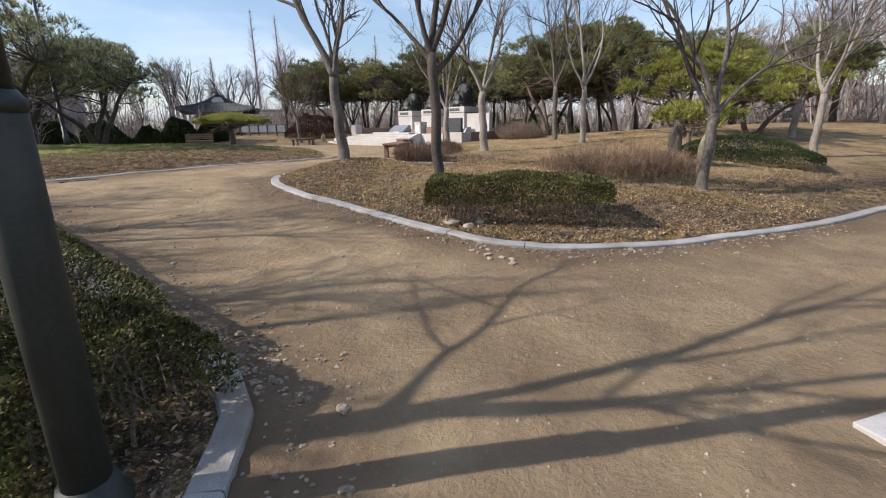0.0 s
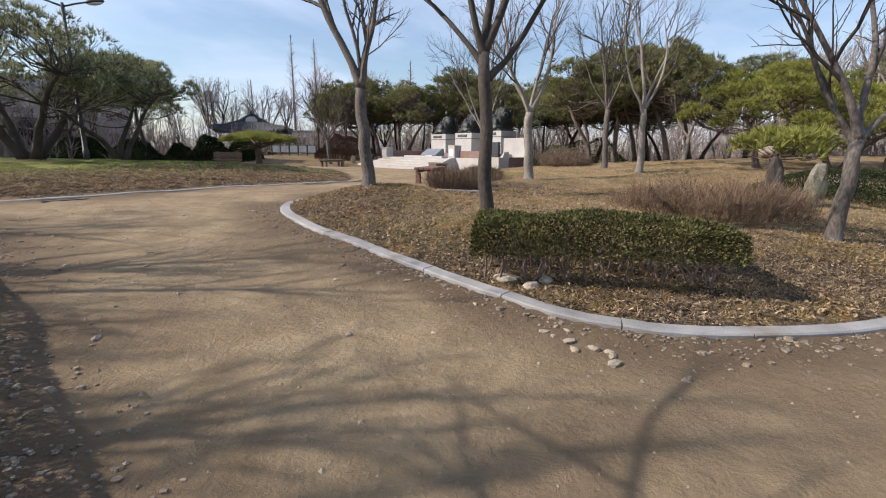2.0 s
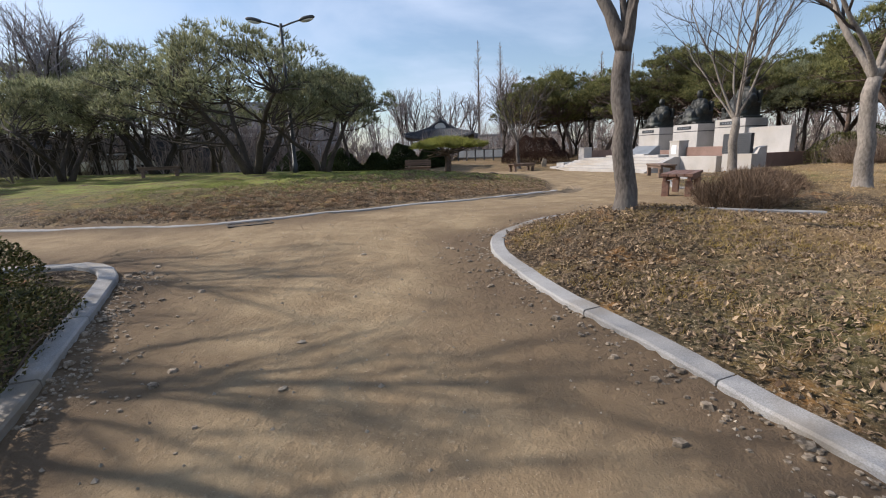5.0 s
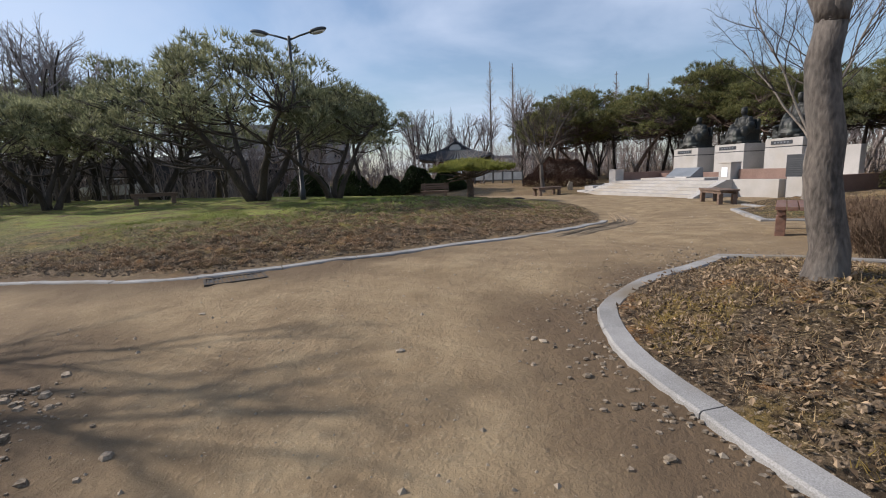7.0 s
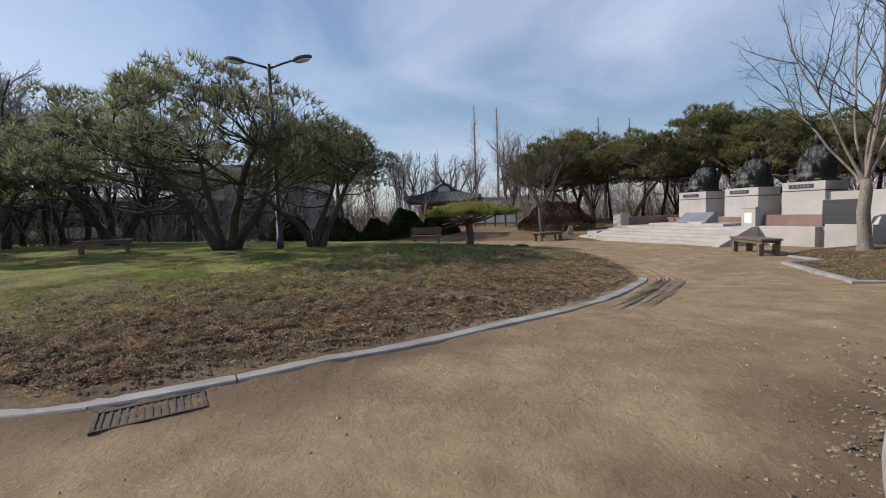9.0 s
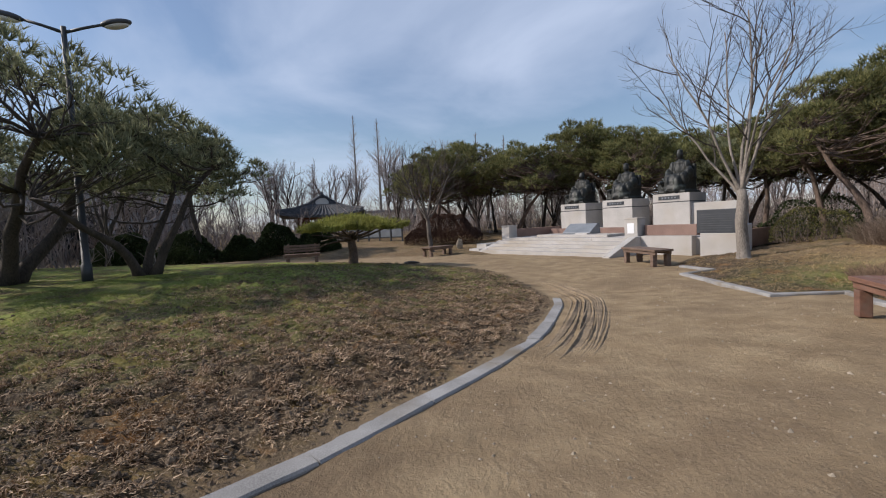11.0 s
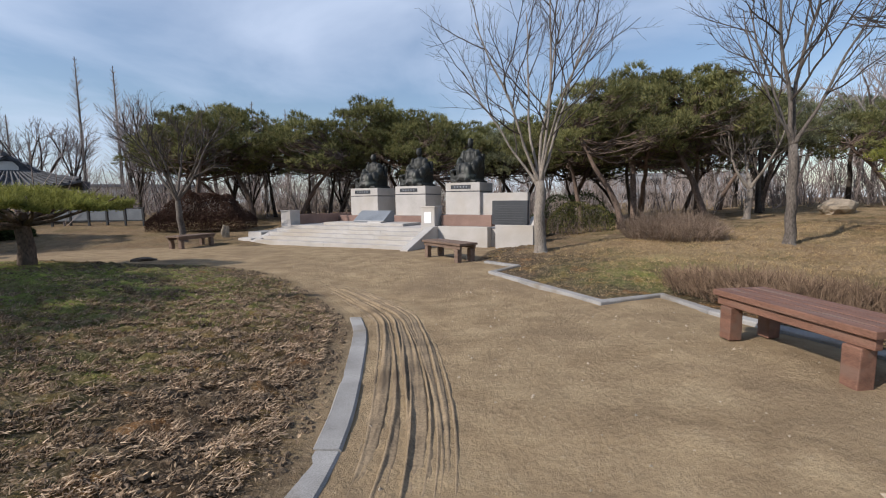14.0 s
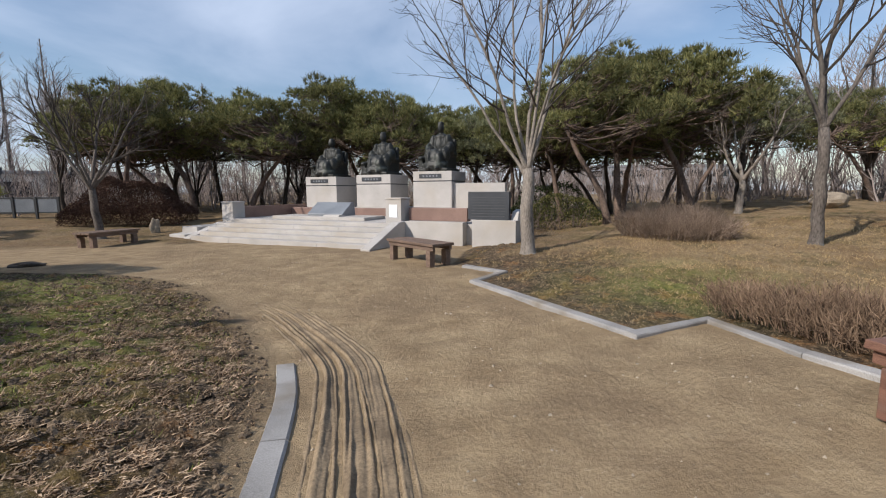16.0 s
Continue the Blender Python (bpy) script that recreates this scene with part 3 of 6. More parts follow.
def bare_tree(x, y, trunk_h, r, limbs, seed, label, bark=None, lean=(0, 0), depth=3, density=1.0, name="tree", twig=None, group="", turn=0.0, sink=0.06, twig_r=0.006):
    """A leafless tree. limbs: (azimuth, elevation, length, radius, height share) of its main limbs."""
    rnd = random.Random(seed)
    e = thing(name, x, y, None, turn, label, "tree", group, sink)
    trunk, crown = Geo(), Geo()
    n = 7
    pts = []
    for i in range(n + 1):
        t = i / n
        pts.append(Vector((lean[0] * t * trunk_h + rnd.uniform(-.3, .3) * r * (0 < i), lean[1] * t * trunk_h + rnd.uniform(-.3, .3) * r * (0 < i), trunk_h * t)))
    trunk.tube([Vector((0, 0, -0.15)), Vector((0, 0, 0.02))] + pts[0:1] + [pts[0].lerp(pts[1], 0.35)] + pts[1:],
               [r * 1.75, r * 1.6, r * 1.5, r * 1.2] + [r * (1.08 - 0.22 * i / n) for i in range(1, n)] + [r * 0.78], 12)

    def grow(p, d, length, rad, level):
        sides = 9 if level == 0 else 5 if level == 1 else 3
        segs = (8, 6, 4, 3)[min(level, 3)]
        a, b = limb(trunk if level == 0 else crown, rnd, p, d, length, rad, max(rad * (0.34 if level < 2 else 0.3), 0.002), sides, (0.16, 0.2, 0.2, 0.18)[min(level, 3)], (0.05, 0.06, 0.05, 0.03)[min(level, 3)], segs, root=0.0 if level else min(r * 0.8, rad * 1.9))
        if level >= depth:
            return
        kids = max(2, int((6, 6, 4, 3)[min(level, 3)] * density + rnd.random()))
        for k in range(kids):
            t = 0.22 + 0.76 * (k + rnd.random()) / kids
            i = min(int(t * segs), segs - 1)
            q = a[i].lerp(a[i + 1], t * segs - i)
            dd = rand_dir(rnd, b[i], 0.78 if level == 0 else 0.7)
            dd.z += 0.1
            grow(q, dd.normalized(), length * rnd.uniform(0.8, 1.2) * (0.62 - 0.3 * t), max(rad * (0.62 - 0.28 * t), twig_r * (1.0 if level < 1 else 0.6)), level + 1)

    tip = pts[-1] + (pts[-1] - pts[-2]).normalized() * r * 1.6
    trunk.tube([pts[-1] - Vector((0, 0, 0.01)), pts[-1].lerp(tip, 0.5), tip], [r * 0.78, r * 0.6, r * 0.2], 12)
    for az, el, length, rad, at in limbs:
        q = pts[-1] * at
        az, el = radians(az), radians(el)
        grow(q, Vector((math.cos(az) * math.cos(el), math.sin(az) * math.cos(el), math.sin(el))), length, rad, 0)
    trunk.make("trunk", bark or BARK, e, "", True)
    crown.make("crown", twig or BARK, e)
    return e


def pine_meshes(rnd, height, spread, r, tufts, lean=(0.1, 0), stems=1, tuft_len=0.26, base=0.5, clumps=44, clump=0.5, flat=0.55, splay=0.0, blades=7, wide=0.06):
    """Trunk and crown of a crooked pine: a dome of needle clumps, each at the end of its own winding bough."""
    wood, crown = Geo(), Geo()
    trunks = []
    for s in range(stems):
        az = 2.4 * s + rnd.uniform(-.4, .4)
        out = splay * rnd.uniform(0.6, 1.1) if stems > 1 else 0.0
        p = Vector((0.16 * math.cos(az) * (stems > 1), 0.16 * math.sin(az) * (stems > 1), -0.1))
        d = Vector((lean[0] + out * math.cos(az), lean[1] + out * math.sin(az), 1)).normalized()
        pts = [p.copy()]
        for i in range(8):
            d = rand_dir(rnd, d, 0.2)
            d.z = max(d.z, 0.4)
            p = p + d.normalized() * height * (0.86 if stems == 1 else 0.8) / 8
            pts.append(p.copy())
        wood.tube(pts, [r * (1.3 if i == 0 else 1 - 0.7 * i / 8) for i in range(9)], 9)
        trunks.append(pts)
    mid = Vector((lean[0] * height * 0.6, lean[1] * height * 0.6, 0))
    places = []
    for k in range(clumps):
        a, q = k * 2.39996 + rnd.uniform(-.3, .3), math.sqrt((k + 0.5) / clumps)
        rim = spread * (1 + 0.14 * math.sin(3 * a + r * 90) + 0.1 * math.sin(5 * a))
        shell = rnd.uniform(0.72, 1.06) if rnd.random() < 0.72 else rnd.uniform(0.1, 0.6)
        z = height * (base + (1 - base) * math.sqrt(max(0.0, 1 - q ** 2.4)) * shell)
        c = mid + Vector((math.cos(a) * q * rim, math.sin(a) * q * rim, z))
        pts = min(trunks, key=lambda t: (t[5] - c).length + rnd.random() * 0.4)
        i = min(range(6 if stems == 1 else 3, 9), key=lambda n: abs(pts[n].z - (c.z - 0.3 * (c - pts[n]).xy.length)))
        o = pts[i]
        way = c - o
        bend = Vector((rnd.gauss(0, 0.12), rnd.gauss(0, 0.12), rnd.gauss(-0.06, 0.1))) * way.length
        path = []
        for n in range(7):
            t = n / 6
            path.append(o + way * t + bend * math.sin(math.pi * t) + Vector((rnd.gauss(0, 1), rnd.gauss(0, 1), rnd.gauss(0, 1))) * 0.05 * (0 < n < 6) * min(1.0, way.length))
        thick = r * (0.13 + 0.13 * min(1.0, way.length / spread))
        wood.tube(path, [thick * (1 - 0.78 * n / 6) for n in range(7)], 5)
        size = clump * rnd.uniform(0.7, 1.25)
        places.append((c, size))
        for n in range(6):
            end = c + Vector((rnd.gauss(0, 0.55), rnd.gauss(0, 0.55), rnd.uniform(-0.25, 0.25))) * size
            st = path[rnd.choice((3, 4, 4, 5))]
            m = st.lerp(end, 0.55) + Vector((rnd.gauss(0, 0.08), rnd.gauss(0, 0.08), rnd.uniform(-0.1, 0.05))) * size
            wood.tube([st, m, end], [thick * 0.34, thick * 0.22, thick * 0.1], 3)
    weight = [sz * sz for _c, sz in places]
    for c, size in rnd.choices(places, weights=weight, k=tufts):
        v = rand_dir(rnd, Vector((0, 0, 0.55)), 1.0)
        e = size * (0.55 + 0.5 * rnd.random())
        p = c + Vector((v.x * e, v.y * e, v.z * e * flat))
        ax = rand_dir(rnd, Vector((v.x * 0.7, v.y * 0.7, 0.75)).normalized(), 0.45)
        for _ in range(blades):
            d = rand_dir(rnd, ax, 0.72)
            side = d.cross(Vector((rnd.random() - .5, rnd.random() - .5, 0.3))).normalized()
            crown.blade(p, d, tuft_len * wide, tuft_len * rnd.uniform(0.6, 1.2), side)
    return wood, crown


def pine(x, y, height, spread, r, needle, tufts, seed, label, group="", name="pine_tree", **kw):
    rnd = random.Random(seed)
    e = thing(name, x, y, None, 0, label, "tree", group, 0.03)
    wood, crown = pine_meshes(rnd, height, spread, r, tufts, **kw)
    wood.make("trunk", BARK_DARK if needle == NEEDLE_DARK else BARK_PINE, e, "", True)
    crown.make("crown", needle, e)
    return e


# bare trees along the walk
bare_tree(-2.25, 10.05, 1.8, 0.112, [(172, 60, 3.4, 0.074, 1.0), (10, 70, 1.9, 0.074, 0.99), (75, 76, 2.6, 0.04, 0.99), (300, 60, 1.6, 0.026, 0.96)], 11,
          "thick-trunked bare tree with forking limbs on a leafy mound", BARK, (-0.06, 0.02), group="bare trees", density=0.85)
bare_tree(-0.1, 7.5, 2.15, 0.084, [(95, 74, 3.0, 0.058, 1.0), (10, 40, 3.0, 0.04, 0.84), (165, 40, 2.8, 0.034, 0.93), (350, 66, 2.6, 0.052, 1.0), (190, 70, 2.6, 0.044, 0.98)], 12,
          "slender dark bare tree behind the clipped hedge", BARK_DARK, (-0.04, 0.0), group="bare trees", twig=BARK_DARK, density=0.85)
bare_tree(4.62, 8.1, 1.4, 0.092, [(165, 46, 3.2, 0.034, 0.95), (185, 74, 2.6, 0.05, 1.0), (10, 44, 3.2, 0.036, 1.0), (60, 66, 2.8, 0.05, 1.0), (120, 52, 2.4, 0.032, 0.9)], 13,
          "low-forking bare tree on the dry grass", BARK, (0.03, 0.0), group="bare trees", density=0.72, twig=BARK_DARK)
bare_tree(1.25, 14.7, 1.9, 0.125, [(155, 62, 3.4, 0.06, 1.0), (30, 64, 3.2, 0.06, 1.0), (215, 56, 3.0, 0.045, 0.98), (90, 80, 3.0, 0.045, 1.0)], 14,
          "pale bare tree forking low on dry grass", BARK_PALE, (-0.05, 0.0), group="bare trees", density=0.85, twig=BARK_DARK)
bare_tree(4.9, 16.5, 2.0, 0.1, [(120, 76, 3.6, 0.055, 1.0), (350, 66, 3.2, 0.045, 1.0), (220, 62, 3.0, 0.042, 0.95), (60, 60, 2.8, 0.042, 1.0)], 15,
          "tall pale bare tree on dry grass", BARK_PALE, (-0.02, 0.0), group="bare trees", density=0.9, twig=BARK_DARK)
bare_tree(0.1, 21.75, 1.75, 0.135, [(160, 58, 3.4, 0.036, 0.9), (185, 66, 4.0, 0.04, 0.97), (110, 80, 4.4, 0.044, 1.0), (250, 72, 3.6, 0.034, 0.98), (355, 72, 4.0, 0.04, 1.0), (40, 77, 4.0, 0.038, 1.0), (165, 80, 4.2, 0.036, 1.0)], 16,
          "vase-shaped pale bare tree beside the zigzag kerb", BARK_PALE, twig=BARK_DARK, lean=(-0.03, 0.0), group="bare trees", density=0.9)
bare_tree(4.5, 19.0, 2.15, 0.1, [(15, 78, 3.6, 0.05, 1.0), (175, 72, 3.6, 0.05, 0.97), (165, 48, 3.0, 0.028, 1.0), (300, 70, 3.0, 0.036, 1.0), (100, 74, 3.2, 0.036, 1.0)], 17,
          "dark bare tree with long spreading limbs on the slope", BARK, (-0.03, 0.0), group="bare trees", density=1.0, twig=BARK_DARK)
bare_tree(-9.6, 30.5, 1.6, 0.11, [(170, 52, 3.2, 0.055, 1.0), (20, 56, 3.0, 0.055, 1.0), (90, 76, 3.0, 0.055, 1.0), (250, 60, 2.8, 0.045, 0.95), (320, 66, 2.8, 0.045, 1.0), (200, 76, 3.0, 0.045, 1.0)], 18,
          "bare spreading tree beside the monument steps", BARK, twig=BARK_DARK, lean=(-0.1, 0.0), group="bare trees", density=0.95)
bare_tree(10.6, 13.2, 1.8, 0.1, [(120, 60, 2.8, 0.055, 1.0), (10, 60, 2.8, 0.055, 1.0), (240, 70, 2.4, 0.05, 1.0)], 19, "bare tree on dry grass beside the boulders", BARK_PALE, group="bare trees", density=0.9)
bare_tree(13.2, 17.6, 1.3, 0.12, [(120, 50, 2.6, 0.06, 1.0), (10, 50, 2.8, 0.06, 1.0), (240, 60, 2.4, 0.05, 1.0), (70, 75, 2.6, 0.05, 1.0)], 20, "pale bare tree with spreading limbs on dry grass", BARK_PALE, group="bare trees", density=0.9)
bare_tree(10.3, 9.6, 2.0, 0.1, [(150, 60, 2.8, 0.055, 1.0), (30, 60, 2.8, 0.055, 1.0), (260, 66, 2.4, 0.05, 1.0)], 27, "leaning pale bare tree on dry grass", BARK_PALE, (0.2, 0), group="bare trees", density=0.9)
bare_tree(9.5, 24.0, 1.1, 0.11, [(150, 50, 2.4, 0.06, 1.0), (40, 55, 2.6, 0.06, 1.0), (270, 60, 2.4, 0.055, 1.0)], 28, "pale smooth-barked forked tree on the slope", BARK_PALE, (0.15, 0), group="bare trees", density=0.9)
bare_tree(-3.55, 1.45, 2.3, 0.12, [(42, 62, 3.4, 0.05, 1.0), (92, 22, 2.6, 0.032, 1.0), (350, 60, 2.8, 0.042, 1.0), (200, 60, 2.6, 0.05, 1.0)], 21,
          "bare tree in the hedged corner bed", BARK, group="bare trees", depth=2, density=0.8)
for k, (tx, ty) in enumerate([(-9.2, 4.2), (-7.6, 1.6), (-12.0, 5.2), (-5.0, -2.0)]):
    bare_tree(tx, ty, 2.2, 0.13, [(20 + 30 * k, 50, 3.2, 0.05, 1.0), (110, 56, 3.0, 0.045, 1.0), (330, 46, 3.0, 0.045, 0.9), (200, 60, 2.8, 0.045, 1.0), (70, 72, 3.2, 0.05, 1.0), (280, 60, 2.8, 0.045, 1.0)], 22 + k,
              "bare spreading tree in the hedged corner bed", BARK, group="bare trees", depth=3, density=1.0, twig_r=0.008)

# pines
PINES = "pines behind the monument"
variants = []
for k in range(5):
    variants.append(pine(-200 - 10 * k, -60, (4.3, 4.6, 4.1, 4.5, 4.7)[k], (1.9, 2.1, 1.95, 2.15, 1.85)[k], 0.12, NEEDLE if k != 3 else NEEDLE_DARK, 2900, 40 + k,
                         "crooked green pine with a dense spreading crown", PINES, lean=((0.12, 0), (-0.15, 0.08), (0.18, -0.08), (-0.1, 0), (0.05, 0.1))[k], base=(0.54, 0.57, 0.52, 0.55, 0.58)[k], flat=0.7, clumps=58, clump=0.38, tuft_len=0.2, blades=8))
spots = [(-10.2, 37.0), (-7.9, 37.4), (-5.6, 36.8), (-4.0, 38.6), (-2.0, 37.6), (-0.4, 36.2), (1.2, 35.4), (2.6, 34.0), (4.2, 33.0), (5.4, 31.4), (3.6, 36.8), (0.6, 39.2), (-3.2, 41.0), (-7.0, 41.0),
         (6.6, 29.6), (7.6, 32.6), (5.6, 25.6), (8.8, 28.4), (10.4, 30.8), (7.2, 26.8), (9.4, 25.6), (11.6, 28.0), (13.4, 30.6), (14.0, 27.0), (16.8, 29.0), (-11.8, 39.0), (18.5, 33.0),
         (20.5, 25.5), (23.0, 29.0), (24.5, 22.5), (6.0, 34.6), (9.4, 34.4), (-9.2, 39.6), (-11.4, 41.5), (-5.0, 43.0), (2.4, 41.0), (7.6, 37.6), (12.6, 34.4)]
rnd = random.Random(5)
for i, (px, py) in enumerate(spots):
    v = variants[i % 5]
    s = rnd.uniform(1.0, 1.32)
    if i < 5:
        v.matrix_basis = pose(px, py, h(px, py) - 0.03, 0, 0, rnd.uniform(0, 360))
        v.scale = (s, s, s)
        continue
    c = copy_thing(v, pose(px, py, h(px, py) - 0.03, 0, 0, rnd.uniform(0, 360)))
    c.scale = (s, s, s)

c = copy_thing(variants[3], pose(-21.8, 30.3, h(-21.8, 30.3) - 0.03, 0, 0, 75))
c.scale = (1.4, 1.4, 1.4)

# large many-stemmed pines on the lawn's far side
big1 = pine(-16.6, 17.4, 5.0, 4.2, 0.17, NEEDLE_DARK, 3900, 61, "broad many-stemmed pine leaning over green grass", "lawn pines", stems=4, lean=(-0.16, -0.1), base=0.44, clumps=105, clump=0.5, splay=0.7, flat=0.8, tuft_len=0.26, blades=7, wide=0.055)
big2 = pine(-14.4, 18.9, 3.9, 2.1, 0.12, NEEDLE_DARK, 2400, 62, "many-stemmed pine beside the double-armed lamp", "lawn pines", stems=3, lean=(0.0, 0), base=0.48, clumps=54, clump=0.42, splay=0.45, flat=0.8, tuft_len=0.26, blades=7, wide=0.055)
for k, (px, py, s) in enumerate([(-22.5, 13.6, 0.95), (-27.0, 20.0, 1.1), (-28.0, 12.0, 1.1), (-33.0, 17.0, 1.2), (-24.0, 8.5, 1.0), (-31.0, 7.0, 1.1)]):
    c = copy_thing((big2, big1)[k % 2], pose(px, py, h(px, py) - 0.03, 0, 0, 80 * k + 40))
    c.scale = (s, s, s)


def flat_pine(x, y, seed):
    """A low pine trained into a flat parasol."""
    rnd = random.Random(seed)
    e = thing("pine_tree", x, y, None, 0, "low flat-topped yellow-green pine on the lawn", "tree", "lawn pines", 0.03)
    wood, crown = Geo(), Geo()
    wood.tube([Vector((0, 0, -0.1)), Vector((0.03, 0, 0.4)), Vector((-0.02, 0.02, 0.8)), Vector((0.0, 0, 1.1))], [0.17, 0.14, 0.13, 0.08], 10)
    for k in range(16):
        a = k * 2.4
        limb(wood, rnd, Vector((0, 0, rnd.uniform(0.75, 1.0))), Vector((math.cos(a), math.sin(a), 0.22)).normalized(), rnd.uniform(1.2, 1.9), 0.05, 0.012, 5, 0.16, 0.0, 6)
    for k in range(3600):
        a, q = rnd.uniform(0, 6.283), math.sqrt(rnd.random())
        rim = 1.6 * (1 + 0.1 * math.sin(3 * a + 1) + 0.06 * math.sin(7 * a))
        c = Vector((math.cos(a) * q * rim, math.sin(a) * q * rim, 1.12 + 0.4 * (1 - q * q) * rnd.random() + 0.12 * rnd.random() + 0.06 * math.sin(9 * a) * q))
        ax = rand_dir(rnd, Vector((0, 0, 1)), 0.7)
        for _ in range(8):
            d = rand_dir(rnd, ax, 0.8)
            crown.blade(c, d, 0.008, rnd.uniform(0.1, 0.19), d.cross(Vector((rnd.random(), rnd.random(), 0.3))).normalized())
    wood.make("trunk", BARK_PINE, e, "", True)
    crown.make("crown", NEEDLE_LIGHT, e)


flat_pine(-10.7, 23.0, 63)
pine(9.3, 17.6, 3.0, 2.5, 0.12, NEEDLE_LIGHT, 4200, 64, "bright yellow-green rounded pine on dry grass", "bright pines", stems=2, base=0.42, clumps=64, clump=0.4, splay=0.3, tuft_len=0.17, blades=8)
pine(12.6, 19.0, 2.8, 2.2, 0.12, NEEDLE_LIGHT, 4200, 65, "bright yellow-green rounded pine on dry grass", "bright pines", stems=2, base=0.42, clumps=64, clump=0.4, splay=0.3, tuft_len=0.17, blades=8)
pine(7.0, 13.2, 1.2, 1.1, 0.09, NEEDLE_LIGHT, 420, 66, "small pale pine with few needles beside the boulders", "bright pines", base=0.6, clumps=16, clump=0.3)

# distant bare trees, sharing three shapes; haze is mixed into their twig colour
far_var = []
for k in range(3):
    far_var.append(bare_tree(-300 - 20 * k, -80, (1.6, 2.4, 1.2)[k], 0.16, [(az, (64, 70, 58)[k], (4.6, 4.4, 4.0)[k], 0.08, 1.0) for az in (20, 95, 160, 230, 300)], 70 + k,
                             "bare tree in the belt round the park, twigs greyed for haze", BARK_DARK, depth=3, density=1.05, group="belt trees", twig=TWIG_HAZED, twig_r=0.014))
rnd = random.Random(8)
k = 0
for (ax, ay), (bx, by), n, s0 in [((-46, 14), (-28, 44), 16, 0.85), ((-30, 52), (-8, 60), 12, 1.1), ((-8, 56), (26, 52), 12, 0.95), ((26, 50), (44, 18), 12, 1.15), ((-37, 11), (-27, 25), 15, 0.95),
                                  ((18, 34), (30, 16), 9, 1.0), ((-14, 44), (6, 46), 9, 0.8)]:
    for i in range(n):
        t = (i + rnd.random()) / n
        px, py = ax + (bx - ax) * t + rnd.uniform(-3, 3), ay + (by - ay) * t + rnd.uniform(-3, 3)
        m = pose(px, py, h(px, py) - 0.3, 0, 0, rnd.uniform(0, 360))
        c = copy_thing(far_var[k % 3], m)
        s = s0 * rnd.uniform(0.85, 1.2)
        c.scale = (s, s, s)
        k += 1
for i, v in enumerate(far_var):
    px, py = (-24.5, 30, -27.0)[i], (27.5, 12, 31.5)[i]
    v.matrix_basis = pose(px, py, h(px, py) - 0.3)


def conical_tree(x, y, height, seed):
    """A tall, bare, narrow conical tree far off."""
    rnd = random.Random(seed)
    e = thing("conical_tree", x, y, None, 0, "tall narrow bare conical tree beyond the pavilion", "tree", "distant conical trees", 0.3)
    g, c = Geo(), Geo()
    g.tube([Vector((0, 0, 0)), Vector((0, 0, height))], [0.24, 0.04], 7)
    for k in range(170):
        t = 0.12 + 0.86 * rnd.random()
        a = rnd.uniform(0, 6.283)
        ln = (1 - t) * height * 0.2 + 0.25
        limb(c, rnd, Vector((0, 0, t * height)), Vector((math.cos(a), math.sin(a), 0.9)).normalized(), ln, 0.03, 0.012, 3, 0.1, 0.04, 3)
    g.make("trunk", BARK, e)
    # twigs paled to stand in for haze
    c.make("crown", TWIG_HAZED, e)


for x, y, hh, s in [(-31, 78.6, 18.6, 1), (-26.6, 77, 17.4, 2), (-12, 84, 15.5, 3), (-7.5, 86, 15, 4), (-40, 82, 12, 5)]:
    conical_tree(x, y, hh, s)


# ---- hedges and shrubs ----
def hedge(x, y, size, turn, leaves, seed, label, leaf_mat, leaf=0.035, name="hedge", stem=True, round_top=0.0, bottom=0.12, group=""):
    rnd = random.Random(seed)
    e = thing(name, x, y, None, turn, label, "hedge", group)
    g, st = Geo(), Geo()
    a, b, c = size[0] / 2, size[1] / 2, size[2]
    for k in range(leaves):
        u, v = rnd.uniform(-1, 1), rnd.uniform(-1, 1)
        w = rnd.random()
        if rnd.random() < 0.85:
            f = rnd.choice((0, 0, 0, 1, 1, 2, 3))
            if f == 0:
                w = 1 - abs(rnd.gauss(0, 0.05))
            elif f == 1:
                v = -1 + abs(rnd.gauss(0, 0.1))
            elif f == 2:
                v = 1 - abs(rnd.gauss(0, 0.1))
            else:
                u = rnd.choice((-1, 1)) * (1 - abs(rnd.gauss(0, 0.06)))
        lump = 1 + 0.07 * math.sin(u * 5.1 + seed) + 0.05 * math.sin(v * 4 + u * 9)
        edge = 1 - round_top * (max(abs(u), abs(v)) ** 4) * w - 0.1 * (max(abs(u), abs(v)) ** 8)
        p = Vector((u * a * (1 - round_top * 0.35 * w ** 3), v * b * (1 - round_top * 0.35 * w ** 3), bottom * c + w * c * (1 - bottom) * lump * edge))
        d = rand_dir(rnd, Vector((u * 0.6, v * 0.6, 0.5)).normalized(), 0.9)
        side = d.cross(Vector((rnd.random() - .5, rnd.random() - .5, rnd.random()))).normalized()
        g.leaf(p, d, side, leaf * rnd.uniform(0.7, 1.4), leaf * 0.33)
    if stem:
        for k in range(int(26 * size[0])):
            p = Vector((rnd.uniform(-a, a) * 0.92, rnd.uniform(-b, b) * 0.85, -0.05))
            limb(st, rnd, p, rand_dir(rnd, Vector((0, 0, 1)), 0.5), c * rnd.uniform(0.6, 0.9), 0.013, 0.004, 4, 0.25, 0.1, 4)
        tagged(st.make("stem_mass", TWIG, e), "brown woody stems", kind="stuff")
    tagged(g.make("foliage", leaf_mat, e), kind="stuff")
    return e


